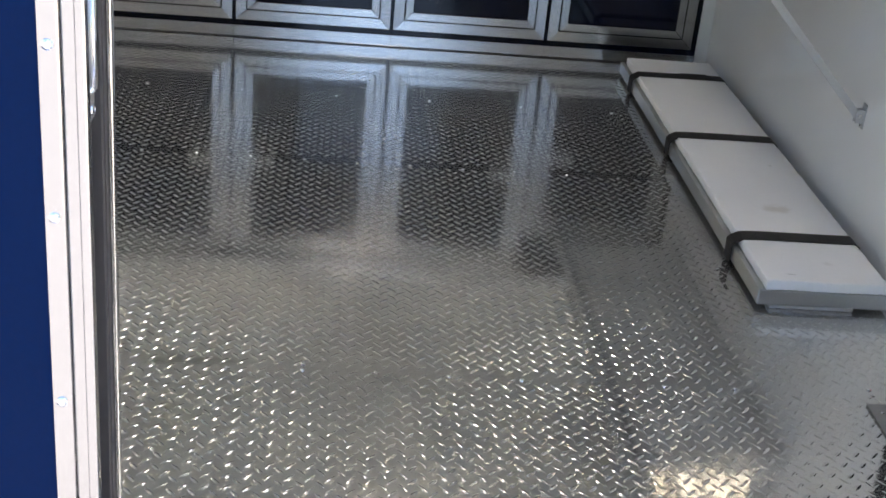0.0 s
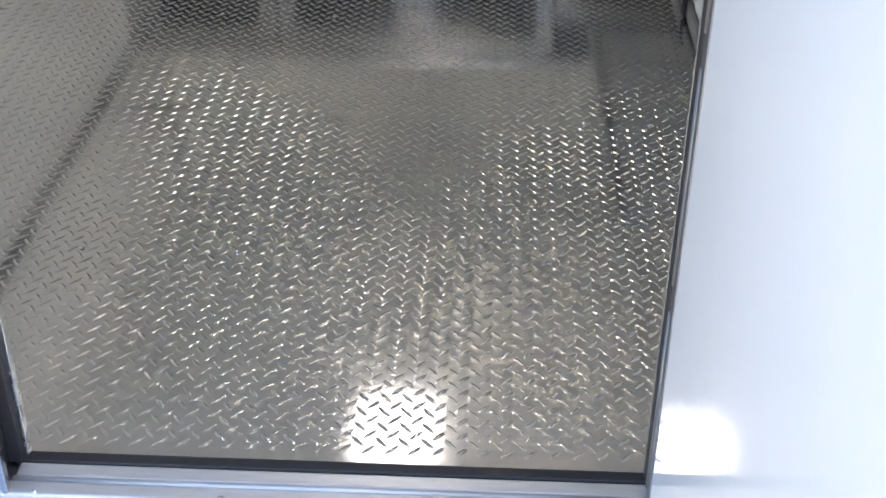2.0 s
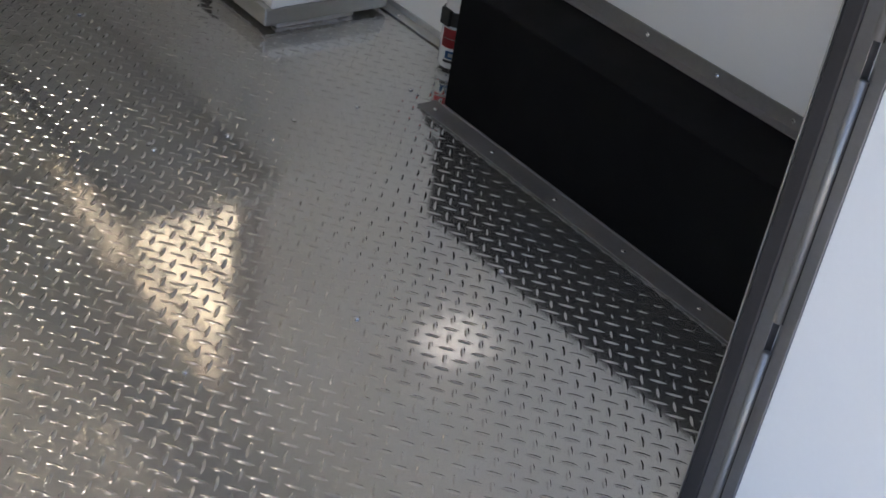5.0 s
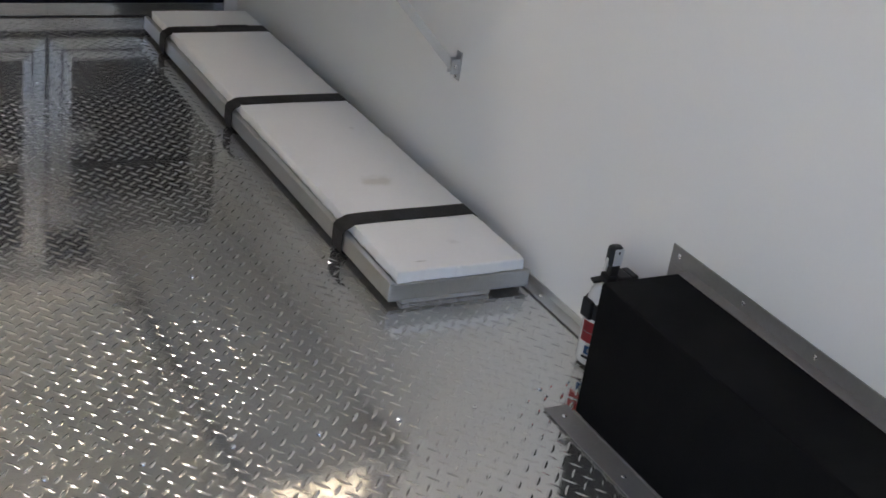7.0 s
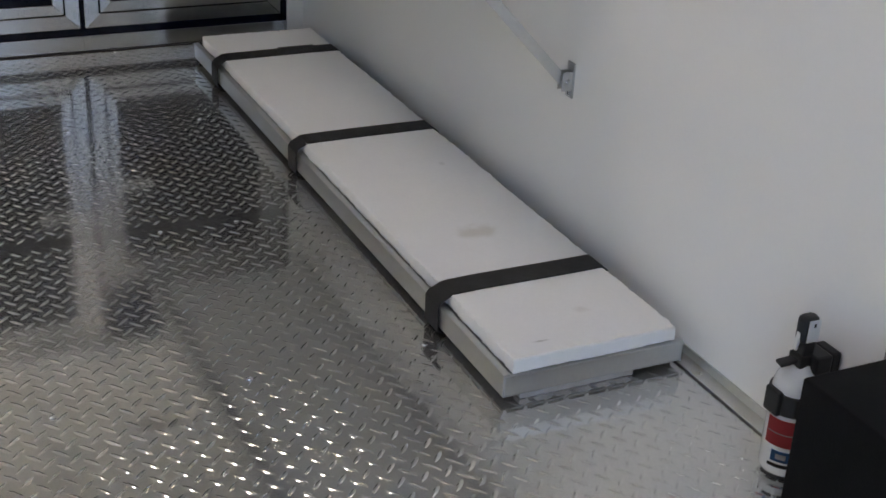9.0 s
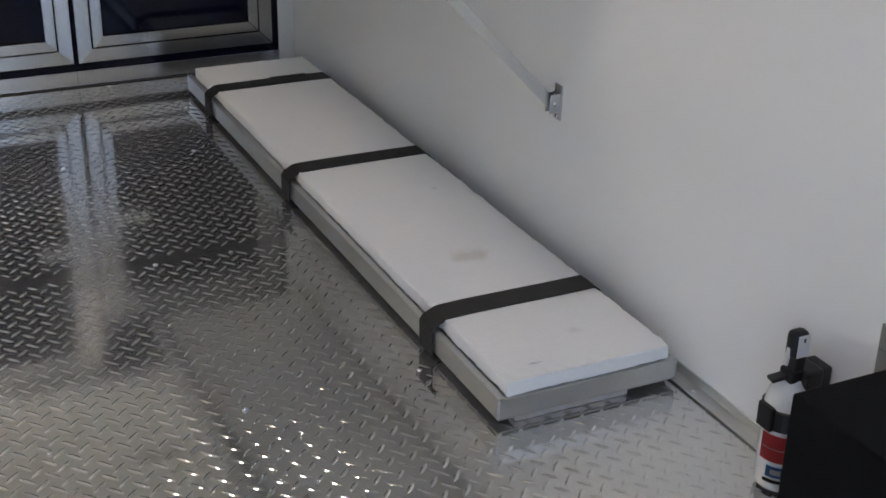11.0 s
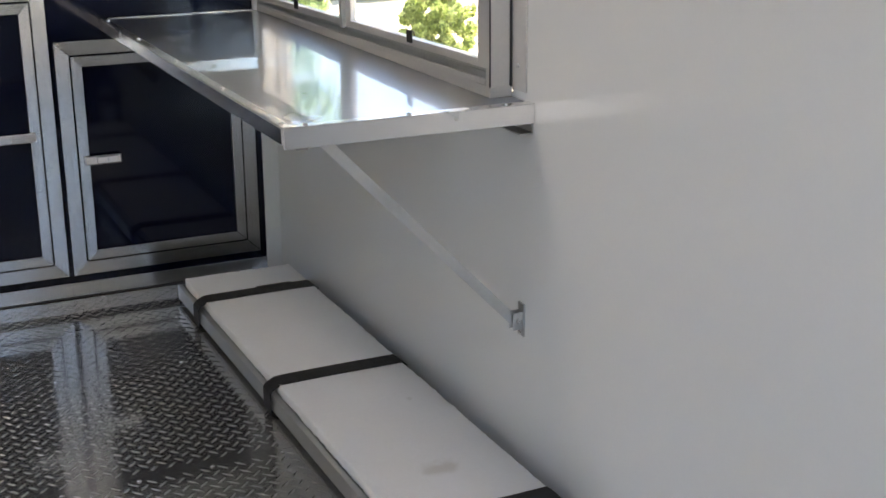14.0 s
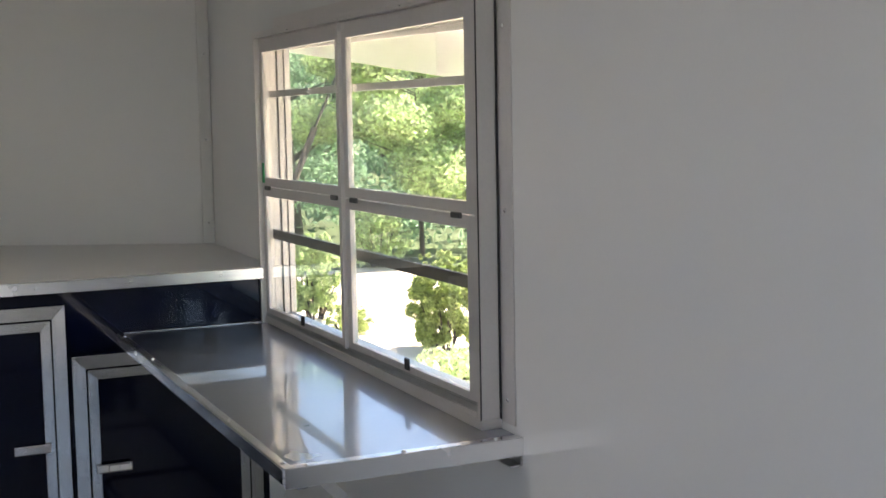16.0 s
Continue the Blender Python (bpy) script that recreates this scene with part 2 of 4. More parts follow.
def add_bar(bm, a, b, w, h, side=(0, 1, 0), bevel=0.0):
    """A bar of section w (along side) by h from a to b."""
    a, b = Vector(a), Vector(b)
    z = (b - a).normalized()
    y = Vector(side)
    y = (y - z * y.dot(z)).normalized()
    x = y.cross(z)
    m = Matrix((x, y, z)).transposed().to_4x4()
    m.translation = (a + b) / 2
    d = (b - a).length
    return add_box(bm, -h / 2, h / 2, -w / 2, w / 2, -d / 2, d / 2, bevel=bevel, m=m)


def lathe(bm, profile, centre, seg=28, m=None):
    """Turns (radius, height) pairs round the z axis at centre."""
    rings = []
    for r, z in profile:
        rings.append([bm.verts.new((centre[0] + r * math.cos(2 * math.pi * i / seg), centre[1] + r * math.sin(2 * math.pi * i / seg), centre[2] + z)) for i in range(seg)])
    for p, q in zip(rings, rings[1:]):
        for i in range(seg):
            bm.faces.new((p[i], p[(i + 1) % seg], q[(i + 1) % seg], q[i]))
    bm.faces.new(list(reversed(rings[0])))
    bm.faces.new(rings[-1])
    return bm


def mitre_frame(a0, a1, z0, z1, w, d0, d1, bevel=0.0012):
    """The four mitred pieces of a frame that faces -y: bottom rail, stile, top rail, stile."""
    outer = [(a0, z0), (a1, z0), (a1, z1), (a0, z1)]
    inner = [(a0 + w, z0 + w), (a1 - w, z0 + w), (a1 - w, z1 - w), (a0 + w, z1 - w)]
    out = []
    for i in range(4):
        j = (i + 1) % 4
        bm = bmesh.new()
        quad = [outer[i], outer[j], inner[j], inner[i]]
        f = [bm.verts.new((x, d0, z)) for x, z in quad]
        k = [bm.verts.new((x, d1, z)) for x, z in quad]
        bm.faces.new(f)
        bm.faces.new(list(reversed(k)))
        for e in range(4):
            bm.faces.new((f[(e + 1) % 4], f[e], k[e], k[(e + 1) % 4]))
        bmesh.ops.recalc_face_normals(bm, faces=bm.faces)
        bmesh.ops.bevel(bm, geom=list(bm.edges), offset=bevel, segments=1, affect="EDGES")
        out.append(bm)
    return out


def raw(verts, faces):
    """A bmesh from arrays, quick for many small pieces."""
    me = bpy.data.meshes.new("raw")
    me.from_pydata(verts, [], faces)
    bm = bmesh.new()
    bm.from_mesh(me)
    bpy.data.meshes.remove(me)
    return bm


def screw_mesh(r=0.0055, h=0.003):
    bm = bmesh.new()
    lathe(bm, [(r, 0), (r * 0.95, h * 0.5), (r * 0.6, h * 0.95), (r * 0.35, h), (r * 0.3, h * 0.55)], (0, 0, 0), 10)
    me = bpy.data.meshes.new("screw")
    bm.to_mesh(me)
    bm.free()
    me.materials.append(CHROME)
    return me


SCREW = screw_mesh()


def screw(parent, at, facing=(0, 0, 1), name="screw"):
    ob = new(name, SCREW)
    ob.parent = parent
    q = Vector(facing).to_track_quat("Z", "Y").to_matrix().to_4x4()
    ob.matrix_basis = Matrix.Translation(Vector(at) - ORIGIN.get(parent, Vector())) @ q @ pose(0, 0, 0, 0, 0, random.uniform(0, 90))
    return ob


# ---- the trailer: walls, floor, ceiling ----
W, REAR, NOSE_Y, TIP_Y, TOP = -2.5, -3.676, 0.76, 1.36, 2.10     # left wall, door sill, nose corners, nose tip, ceiling
WIN_Y0, WIN_Y1, WIN_Z0, WIN_Z1 = -1.50, -0.004, 0.815, 1.70
JR, JL, DOOR_TOP = -0.665, -1.664, 1.95
GROUND = -0.56

part("wall_right", boxes((0, 0.05, REAR, WIN_Y0, 0, TOP), (0, 0.05, WIN_Y1, NOSE_Y, 0, TOP), (0, 0.05, WIN_Y0, WIN_Y1, 0, WIN_Z0), (0, 0.05, WIN_Y0, WIN_Y1, WIN_Z1, TOP)), WHITE, None, "glossy white trailer side wall with a window opening", kind="structure", category="wall")
part("wall_left", boxes((W - 0.05, W, REAR, NOSE_Y, 0, TOP)), WHITE, None, "plain glossy white trailer side wall", kind="structure", category="wall")
part("wall_rear", boxes((JR + 0.022, 0.05, REAR - 0.05, REAR, 0, TOP), (W - 0.05, JL - 0.032, REAR - 0.05, REAR, 0, TOP), (JL - 0.032, JR + 0.022, REAR - 0.05, REAR, DOOR_TOP + 0.046, TOP)), WHITE, None, "white inner face of the rear wall round the doorway", kind="structure", category="wall")
part("rear_skin", boxes((JR + 0.05, 0.056, REAR - 0.085, REAR - 0.0505, -0.12, TOP + 0.08), (W - 0.056, JL - 0.043, REAR - 0.099, REAR - 0.0505, -0.12, TOP + 0.08), (JL - 0.05, JR + 0.05, REAR - 0.085, REAR - 0.0505, DOOR_TOP + 0.05, TOP + 0.08), bevel=0.002), BLUE, None, "glossy deep blue outer skin of the trailer's rear", kind="structure", category="wall")


def nose_wall(name, a, b):
    bm = bmesh.new()
    a, b = Vector((*a, 0)), Vector((*b, 0))
    mid = (a + b) / 2
    n = Vector((-(b - a).y, (b - a).x, 0)).normalized()
    if n.y < 0:
        n = -n
    ang = math.atan2((b - a).y, (b - a).x)
    L = (b - a).length
    add_box(bm, -L / 2, L / 2, 0, 0.05, 0, TOP, m=Matrix.Translation(mid) @ Matrix.Rotation(ang, 4, "Z") if n.y > 0 and (b - a).x > 0 else Matrix.Translation(mid) @ Matrix.Rotation(ang + math.pi, 4, "Z"))
    return part(name, bm, WHITE, None, "white slanted wall of the trailer's nose", kind="structure", category="wall")


nose_wall("wall_nose_right", (W / 2, TIP_Y), (0.0, NOSE_Y))
nose_wall("wall_nose_left", (W, NOSE_Y), (W / 2, TIP_Y))
VX, VY, VH = -1.25, -1.17, 0.18
part("ceiling", boxes((W - 0.05, VX - VH, REAR - 0.05, TIP_Y + 0.1, TOP, TOP + 0.04), (VX + VH, 0.05, REAR - 0.05, TIP_Y + 0.1, TOP, TOP + 0.04), (VX - VH, VX + VH, REAR - 0.05, VY - VH, TOP, TOP + 0.04), (VX - VH, VX + VH, VY + VH, TIP_Y + 0.1, TOP, TOP + 0.04)), WHITE, None, "white ceiling skin with a roof vent opening", kind="structure", category="ceiling")
part("subfloor", boxes((W - 0.05, 0.05, REAR - 0.05, TIP_Y, -0.12, -0.012)), ALU_SOFT, None, "plain trailer deck under the tread plates", kind="structure", category="floor")

vent = thing("roof_vent", (VX, VY, TOP), "square white roof vent with a translucent lid", "roof vent")
part("frame", boxes((VX - 0.22, VX + 0.22, VY - 0.22, VY - VH + 0.01, TOP - 0.012, TOP), (VX - 0.22, VX + 0.22, VY + VH - 0.01, VY + 0.22, TOP - 0.012, TOP), (VX - 0.22, VX - VH + 0.01, VY - VH + 0.01, VY + VH - 0.01, TOP - 0.012, TOP), (VX + VH - 0.01, VX + 0.22, VY - VH + 0.01, VY + VH - 0.01, TOP - 0.012, TOP)), WHITE_TRIM, vent)
part("lid", boxes((VX - 0.20, VX + 0.20, VY - 0.20, VY + 0.20, TOP + 0.12, TOP + 0.126), bevel=0.002), LID, vent, "translucent white plastic lid")

for sx, sy in ((-1, -1), (-1, 1), (1, -1), (1, 1)):
    part("lid_post", boxes((VX + sx * 0.175 - 0.006, VX + sx * 0.175 + 0.006, VY + sy * 0.19 - 0.006, VY + sy * 0.19 + 0.006, TOP + 0.0405, TOP + 0.1195)), WHITE_TRIM, vent)
rail = part("wall_rail", boxes((W + 0.0005, W + 0.022, -1.95, -0.03, 0.915, 0.962), bevel=0.003), SCREEN, None, "dark trim strip along the plain side wall", kind="structure", category="trim")

# unseen round fitting that carries the added fill light
dome = thing("fill_dome_lamp", (*FILL_LAMP_AT, TOP), "unseen round white dome lamp added on the ceiling as fill light", "ceiling light")
part("base", lathe(bmesh.new(), [(0.150, -0.014), (0.160, -0.011), (0.160, 0.0)], (*FILL_LAMP_AT, TOP), 32), WHITE_TRIM, dome)
part("diffuser", lathe(bmesh.new(), [(0.02, -0.040), (0.08, -0.037), (0.120, -0.028), (0.145, -0.0145)], (*FILL_LAMP_AT, TOP), 32), LID, dome, "translucent white diffuser", smooth=True)

# floor: three sheets of raised-lug tread plate
floor = thing("floor", (0, 0, 0), "bright aluminium tread plate floor in riveted sheets", "floor", kind="structure")
PITCH, LUG_X, LUG_Y = 0.0385, -1.0563, -3.4700
LUG_L, LUG_W, LUG_H = 0.0155, 0.0042, 0.0014


def lug_shape():
    """One lug, long along u: a rounded lens that runs out flat into the plate, as rings of (u, v, height) and its faces."""
    n, rings = 10, ((1.22, 0.035), (1.05, 0.065), (0.90, 0.24), (0.68, 0.55), (0.40, 0.84))
    pts = []
    for r, h in rings:
        for k in range(n):
            c, s = math.cos(2 * math.pi * k / n), math.sin(2 * math.pi * k / n)
            pts.append((r * c, r * s * (1 - 0.30 * abs(c)), h))
    pts.append((0, 0, 1.0))
    fs = []
    for i in range(len(rings) - 1):
        for k in range(n):
            j = (k + 1) % n
            fs.append((i * n + k, i * n + j, (i + 1) * n + j, (i + 1) * n + k))
    o = (len(rings) - 1) * n
    fs += [(o + k, o + (k + 1) % n, o + n) for k in range(n)]
    return pts, fs


LUG = lug_shape()


def lugs(x0, x1, y0, y1, z, verts, faces, w=lambda x, y: 0.0):
    """Pillow-shaped lugs on a square lattice, two crossed families."""
    pts, fs = LUG
    i0, i1 = math.ceil((x0 + LUG_L - LUG_X) / PITCH - 0.5), math.floor((x1 - LUG_L - LUG_X) / PITCH)
    j0, j1 = math.ceil((y0 + LUG_L - LUG_Y) / PITCH - 0.5), math.floor((y1 - LUG_L - LUG_Y) / PITCH)
    for ox, oy, deg in ((0, 0, 130), (0.5, 0.5, 47)):
        c, s = math.cos(radians(deg)), math.sin(radians(deg))
        flat = [(a * LUG_L * c - b * LUG_W * s, a * LUG_L * s + b * LUG_W * c, h * LUG_H) for a, b, h in pts]
        for i in range(i0, i1 + 1):
            for j in range(j0, j1 + 1):
                cx, cy = LUG_X + (i + ox) * PITCH, LUG_Y + (j + oy) * PITCH
                if not (x0 + 0.014 < cx < x1 - 0.014 and y0 + 0.014 < cy < y1 - 0.014):
                    continue
                k = len(verts)
                g = 0.002
                h0 = w(cx, cy)
                sx, sy = (w(cx + g, cy) - h0) / g, (w(cx, cy + g) - h0) / g
                verts += [(cx + u, cy + v, z + h0 + sx * u + sy * v + h) for u, v, h in flat]
                faces += [tuple(k + q for q in f) for f in fs]


def tread_sheet(x0, x1, y0, y1, z, thick=0.004):
    def wave(x, y):
        return 0.0009 * noise.noise(Vector((x * 2.2, y * 2.2, 3.1))) + 0.0003 * noise.noise(Vector((x * 7, y * 7, 8.0)))
    nx, ny = max(2, int((x1 - x0) / 0.05)), max(2, int((y1 - y0) / 0.05))
    verts, faces = [], []
    for j in range(ny + 1):
        for i in range(nx + 1):
            x, y = x0 + (x1 - x0) * i / nx, y0 + (y1 - y0) * j / ny
            verts.append((x, y, z + wave(x, y)))
    for j in range(ny):
        for i in range(nx):
            k = j * (nx + 1) + i
            faces.append((k, k + 1, k + nx + 2, k + nx + 1))
    rim = [i for i in range(nx + 1)] + [j * (nx + 1) + nx for j in range(1, ny + 1)] + [ny * (nx + 1) + i for i in range(nx - 1, -1, -1)] + [j * (nx + 1) for j in range(ny - 1, 0, -1)]
    low, n = len(verts), len(rim)
    verts += [verts[i] for i in rim] + [(verts[i][0], verts[i][1], z - thick) for i in rim]
    for a in range(n):
        b = (a + 1) % n
        faces.append((low + b, low + a, low + n + a, low + n + b))
    lugs(x0, x1, y0, y1, z, verts, faces, wave)
    return verts, faces


def fast_part(name, verts, faces, mat, parent, label="", smooth=True):
    me = bpy.data.meshes.new(name)
    o = ORIGIN.get(parent, Vector())
    me.from_pydata([(v[0] - o.x, v[1] - o.y, v[2] - o.z) for v in verts], [], faces)
    me.update()
    if smooth:
        me.polygons.foreach_set("use_smooth", [True] * len(me.polygons))
    me.materials.append(mat)
    ob = new(name, me)
    ob.parent = parent
    ORIGIN[ob] = o
    return tagged(ob, label)


SEAM = (REAR, -2.429, -1.212, -0.004)
for k in range(3):
    v, f = tread_sheet(W + 0.003, -0.003, SEAM[k] + (0.0003 if k else 0), SEAM[k + 1] - 0.0003, 0.0 - (0.0003 if k == 1 else 0))
    fast_part("plate", v, f, TREAD, floor)
for y, step, off in ((-2.442, 0.1585, -0.012), (-2.416, 0.634, -0.17), (-1.225, 0.1585, -0.05), (-3.066, 0.317, -0.114), (-1.83, 0.317, -0.05), (-0.62, 0.317, -0.12), (-0.03, 0.317, -0.2)):
    x = off - 0.05
    while x > W + 0.05:
        screw(floor, (x, y + random.uniform(-0.004, 0.004), 0.0006))
        x -= step


def base_trim(name, x, side):
    t = thing(name, (x, -1.8, 0), "aluminium angle trim along the foot of the wall", "trim", kind="structure")
    part("angle", boxes((min(x, x + side * 0.03), max(x, x + side * 0.03), REAR + 0.005, -0.02, 0.002, 0.005), (min(x, x + side * 0.003), max(x, x + side * 0.003), REAR + 0.005, -0.02, 0.005, 0.022), bevel=0.0008), BRUSHED, t)
    y = -2.086
    for k in range(-3, 5):
        if REAR + 0.1 < y - 0.405 * k < -0.1 and not (side < 0 and -3.6 < y - 0.405 * k < -2.45):
            screw(t, (x + side * 0.018, y - 0.405 * k, 0.005))


base_trim("baseboard_right", 0.0, -1)
base_trim("baseboard_left", W, 1)

# ---- rear doorway ----
frame_ = thing("doorway_frame", ((JR + JL) / 2, REAR - 0.05, 0), "aluminium door frame with rubber seal and riveted outer flange", "door frame", kind="structure")


def jamb(x, s, z0, z1):
    """s = +1: the jamb on the right, whose metal lies towards +x."""
    def bx(a, b, y0, y1):
        return (min(x + s * a, x + s * b), max(x + s * a, x + s * b), y0, y1, z0, z1)
    if s > 0:
        part("lip", boxes(bx(0.0, 0.038, REAR - 0.001, REAR + 0.0015)), ALU_SOFT, frame_)
        part("seal", boxes(bx(0.001, 0.018, REAR - 0.0265, REAR - 0.0015), bevel=0.003), RUBBER, frame_, "dark rubber door seal")
        part("jamb", boxes(bx(0.004, 0.0215, REAR - 0.048, REAR - 0.027), bx(0.0185, 0.045, REAR - 0.088, REAR - 0.0505), bevel=0.0006), JAMB, frame_, "dull aluminium jamb")
    else:
        part("lip", boxes(bx(0.0, 0.005, REAR - 0.014, REAR - 0.003), bx(0.0, 0.05, REAR - 0.003, REAR + 0.002), bevel=0.001), ALU, frame_)
        part("seal", boxes(bx(0.0055, 0.0295, REAR - 0.029, REAR - 0.0035), bevel=0.003), RUBBER, frame_, "dark rubber door seal")
        part("jamb", boxes(bx(0.030, 0.0565, REAR - 0.088, REAR - 0.0505), bx(0.030, 0.0315, REAR - 0.05, REAR - 0.0035), bevel=0.0006), JAMB, frame_, "dull aluminium jamb")
    if s < 0:
        part("flange", boxes(bx(0.006, 0.0150, REAR - 0.104, REAR - 0.0885), bx(0.0150, 0.0285, REAR - 0.0965, REAR - 0.0885), bx(0.0285, 0.0475, REAR - 0.102, REAR - 0.0885), bevel=0.002), ALU_BRIGHT, frame_, "bright aluminium outer flange")


jamb(JR, 1, 0.0, DOOR_TOP)
jamb(JL, -1, 0.0, DOOR_TOP)
part("header", boxes((JL, JR, REAR - 0.088, REAR - 0.012, DOOR_TOP, DOOR_TOP + 0.045), bevel=0.002), ALU_SOFT, frame_)
part("seal", boxes((JL - 0.02, JR + 0.02, REAR - 0.026, REAR - 0.003, -0.010, 0.0035), bevel=0.003), RUBBER, frame_, "dark rubber seal along the sill")
part("sill", boxes((JL - 0.01, JR + 0.008, REAR - 0.059, REAR - 0.027, -0.012, 0.001), (JL - 0.03, JR + 0.008, REAR - 0.1045, REAR - 0.073, -0.03, 0.004), bevel=0.004), SILL_ALU, frame_, "ridged aluminium sill")
_b = bmesh.new()
add_rod(_b, (JL - 0.01, REAR - 0.066, -0.001), (JR + 0.008, REAR - 0.066, -0.001), 0.0062, 12)
part("ridge", _b, SILL_ALU, frame_, smooth=True)
for z in (0.17, 0.364, 0.558, 0.752, 0.946, 1.107, 1.334, 1.528, 1.722):
    screw(frame_, (JL - 0.0385, REAR - 0.1020, z), (0, -1, 0), "rivet")
for x in (-0.70, -1.018, -1.335, -1.63):
    screw(frame_, (x, REAR - 0.098, 0.004), (0, 0, 1), "rivet")
strike = thing("latch_keeper", (JL - 0.012, REAR - 0.07, 1.1), "small steel latch keeper on the door jamb", "latch")
_b = bmesh.new()
add_rod(_b, (JL - 0.006, REAR - 0.072, 1.06), (JL - 0.006, REAR - 0.072, 1.16), 0.0035, 8)
add_rod(_b, (JL - 0.006, REAR - 0.072, 1.06), (JL - 0.014, REAR - 0.072, 1.055), 0.0035, 8)
add_rod(_b, (JL - 0.006, REAR - 0.072, 1.16), (JL - 0.014, REAR - 0.072, 1.165), 0.0035, 8)
part("staple", _b, CHROME, strike, smooth=True)
part("plate", boxes((JL - 0.0105, JL - 0.0085, REAR - 0.086, REAR - 0.058, 1.03, 1.19), bevel=0.0006), ALU_SOFT, strike)
for z in (1.04, 1.18):
    screw(strike, (JL - 0.0085, REAR - 0.072, z), (1, 0, 0))

bumper = thing("rear_step", (-1.25, -3.9, -0.05), "tread plate rear step below the sill", "step", kind="structure")
v, f = [], []
bx0, bx1, by0, by1 = W, 0.0, REAR - 0.42, REAR - 0.106
_b = boxes((bx0, bx1, by0, by1, -0.12, -0.010), bevel=0.002)
part("step_body", _b, TREAD, bumper)
lugs(bx0, bx1, by0, by1, -0.010, v, f)
fast_part("step_lugs", v, f, TREAD, bumper)

door = thing("door_rear", (JR + 0.02, REAR - 0.10, 0.0), "white rear door standing open, blue outside, aluminium edged", "door", kind="structure")
DX, DY0, DY1 = -0.664, REAR - 1.04, REAR - 0.087
part("inner_skin", boxes((DX, DX + 0.004, DY0 + 0.012, REAR - 0.083, 0.008, DOOR_TOP - 0.01), bevel=0.001), DOOR_WHITE, door)
part("core", boxes((DX + 0.0042, DX + 0.034, DY0 + 0.012, REAR - 0.084, 0.006, DOOR_TOP - 0.008)), ALU_SOFT, door)
part("outer_skin", boxes((DX + 0.0345, DX + 0.038, DY0, DY1, 0.004, DOOR_TOP), bevel=0.001), BLUE, door, "glossy blue outer skin")
part("edge_trim", boxes((DX - 0.002, DX + 0.034, DY0, DY0 + 0.0115, 0.004, DOOR_TOP), bevel=0.001), ALU, door)
part("bottom_trim", boxes((DX - 0.002, DX + 0.034, DY0 + 0.012, DY1 - 0.014, -0.004, 0.0055), bevel=0.001), BLUE, door, "blue bottom edge trim")
part("hinge_leaf", boxes((DX - 0.002, DX + 0.010, REAR - 0.0825, REAR - 0.0645, 0.004, DOOR_TOP), bevel=0.001), JAMB, door)
hx, hy = DX + 0.003, REAR - 0.0535
for k in range(5):
    z0 = 0.02 + k * 0.385
    _b = bmesh.new()
    add_rod(_b, (hx, hy, z0), (hx, hy, z0 + 0.335), 0.0068, 12)
    part("hinge_knuckle", _b, FLANGE, door, smooth=True)
    part("hinge_slot", boxes((DX + 0.002, DX + 0.010, REAR - 0.064, REAR - 0.0605, z0, z0 + 0.335)), RUBBER, door)

# ---- cabinets and counter across the nose ----
def cabinet(x0, x1, top, latch_z):
    """One base unit between x0 and x1: carcass front, aluminium surround, framed door with a latch."""
    xm = (x0 + x1) / 2
    c = thing("base_cabinet", (xm, 0.25, 0), "navy base cabinet with an aluminium framed glossy door", "cabinet", group="base cabinets along the nose")
    part("body", boxes((x0, x1, 0.0, 0.5, 0.0, 0.945)), NAVY, c)
    part("kick_strip", boxes((x0, x1, -0.006, -0.0005, 0.004, 0.046), bevel=0.001), CABINET_ALU, c, "aluminium kick strip")
    g = 0.0065
    for k, bm in enumerate(mitre_frame(x0 + g, x1 - g, 0.070, top, 0.039, -0.013, -0.0005)):
        part("surround_stile" if k % 2 else "surround_rail", bm, STILE_ALU if k % 2 else CABINET_ALU, c, "mitred aluminium surround")
    d = part("door", boxes((x0 + 0.0495, x1 - 0.0495, -0.008, -0.0015, 0.113, top - 0.043)), NAVY, c, "glossy navy door panel")
    for k, bm in enumerate(mitre_frame(x0 + 0.0495, x1 - 0.0495, 0.113, top - 0.043, 0.029, -0.017, -0.0085)):
        part("door_stile" if k % 2 else "door_rail", bm, STILE_ALU if k % 2 else CABINET_ALU, d, "mitred aluminium door frame")
    lx = x0 + 0.062
    lat = boxes((lx, lx + 0.105, -0.027, -0.0175, latch_z - 0.014, latch_z + 0.014), bevel=0.004)
    add_box(lat, lx + 0.035, lx + 0.096, -0.031, -0.0275, latch_z - 0.010, latch_z + 0.010, bevel=0.0015)
    add_box(lat, lx + 0.066, lx + 0.070, -0.033, -0.0312, latch_z - 0.009, latch_z + 0.009)
    part("latch", lat, CHROME, d, "chrome slam latch")
    return c


# latch side: the door next to the wall has its latch at its left, the others at their right
def cabinet_right(x0, x1, top, latch_z):
    c = cabinet(x0, x1, top, latch_z)
    for o in c.children_recursive:
        if o.name.startswith("latch"):
            o.location.x += (x1 - 0.062 - 0.105) - (x0 + 0.062)
    return c


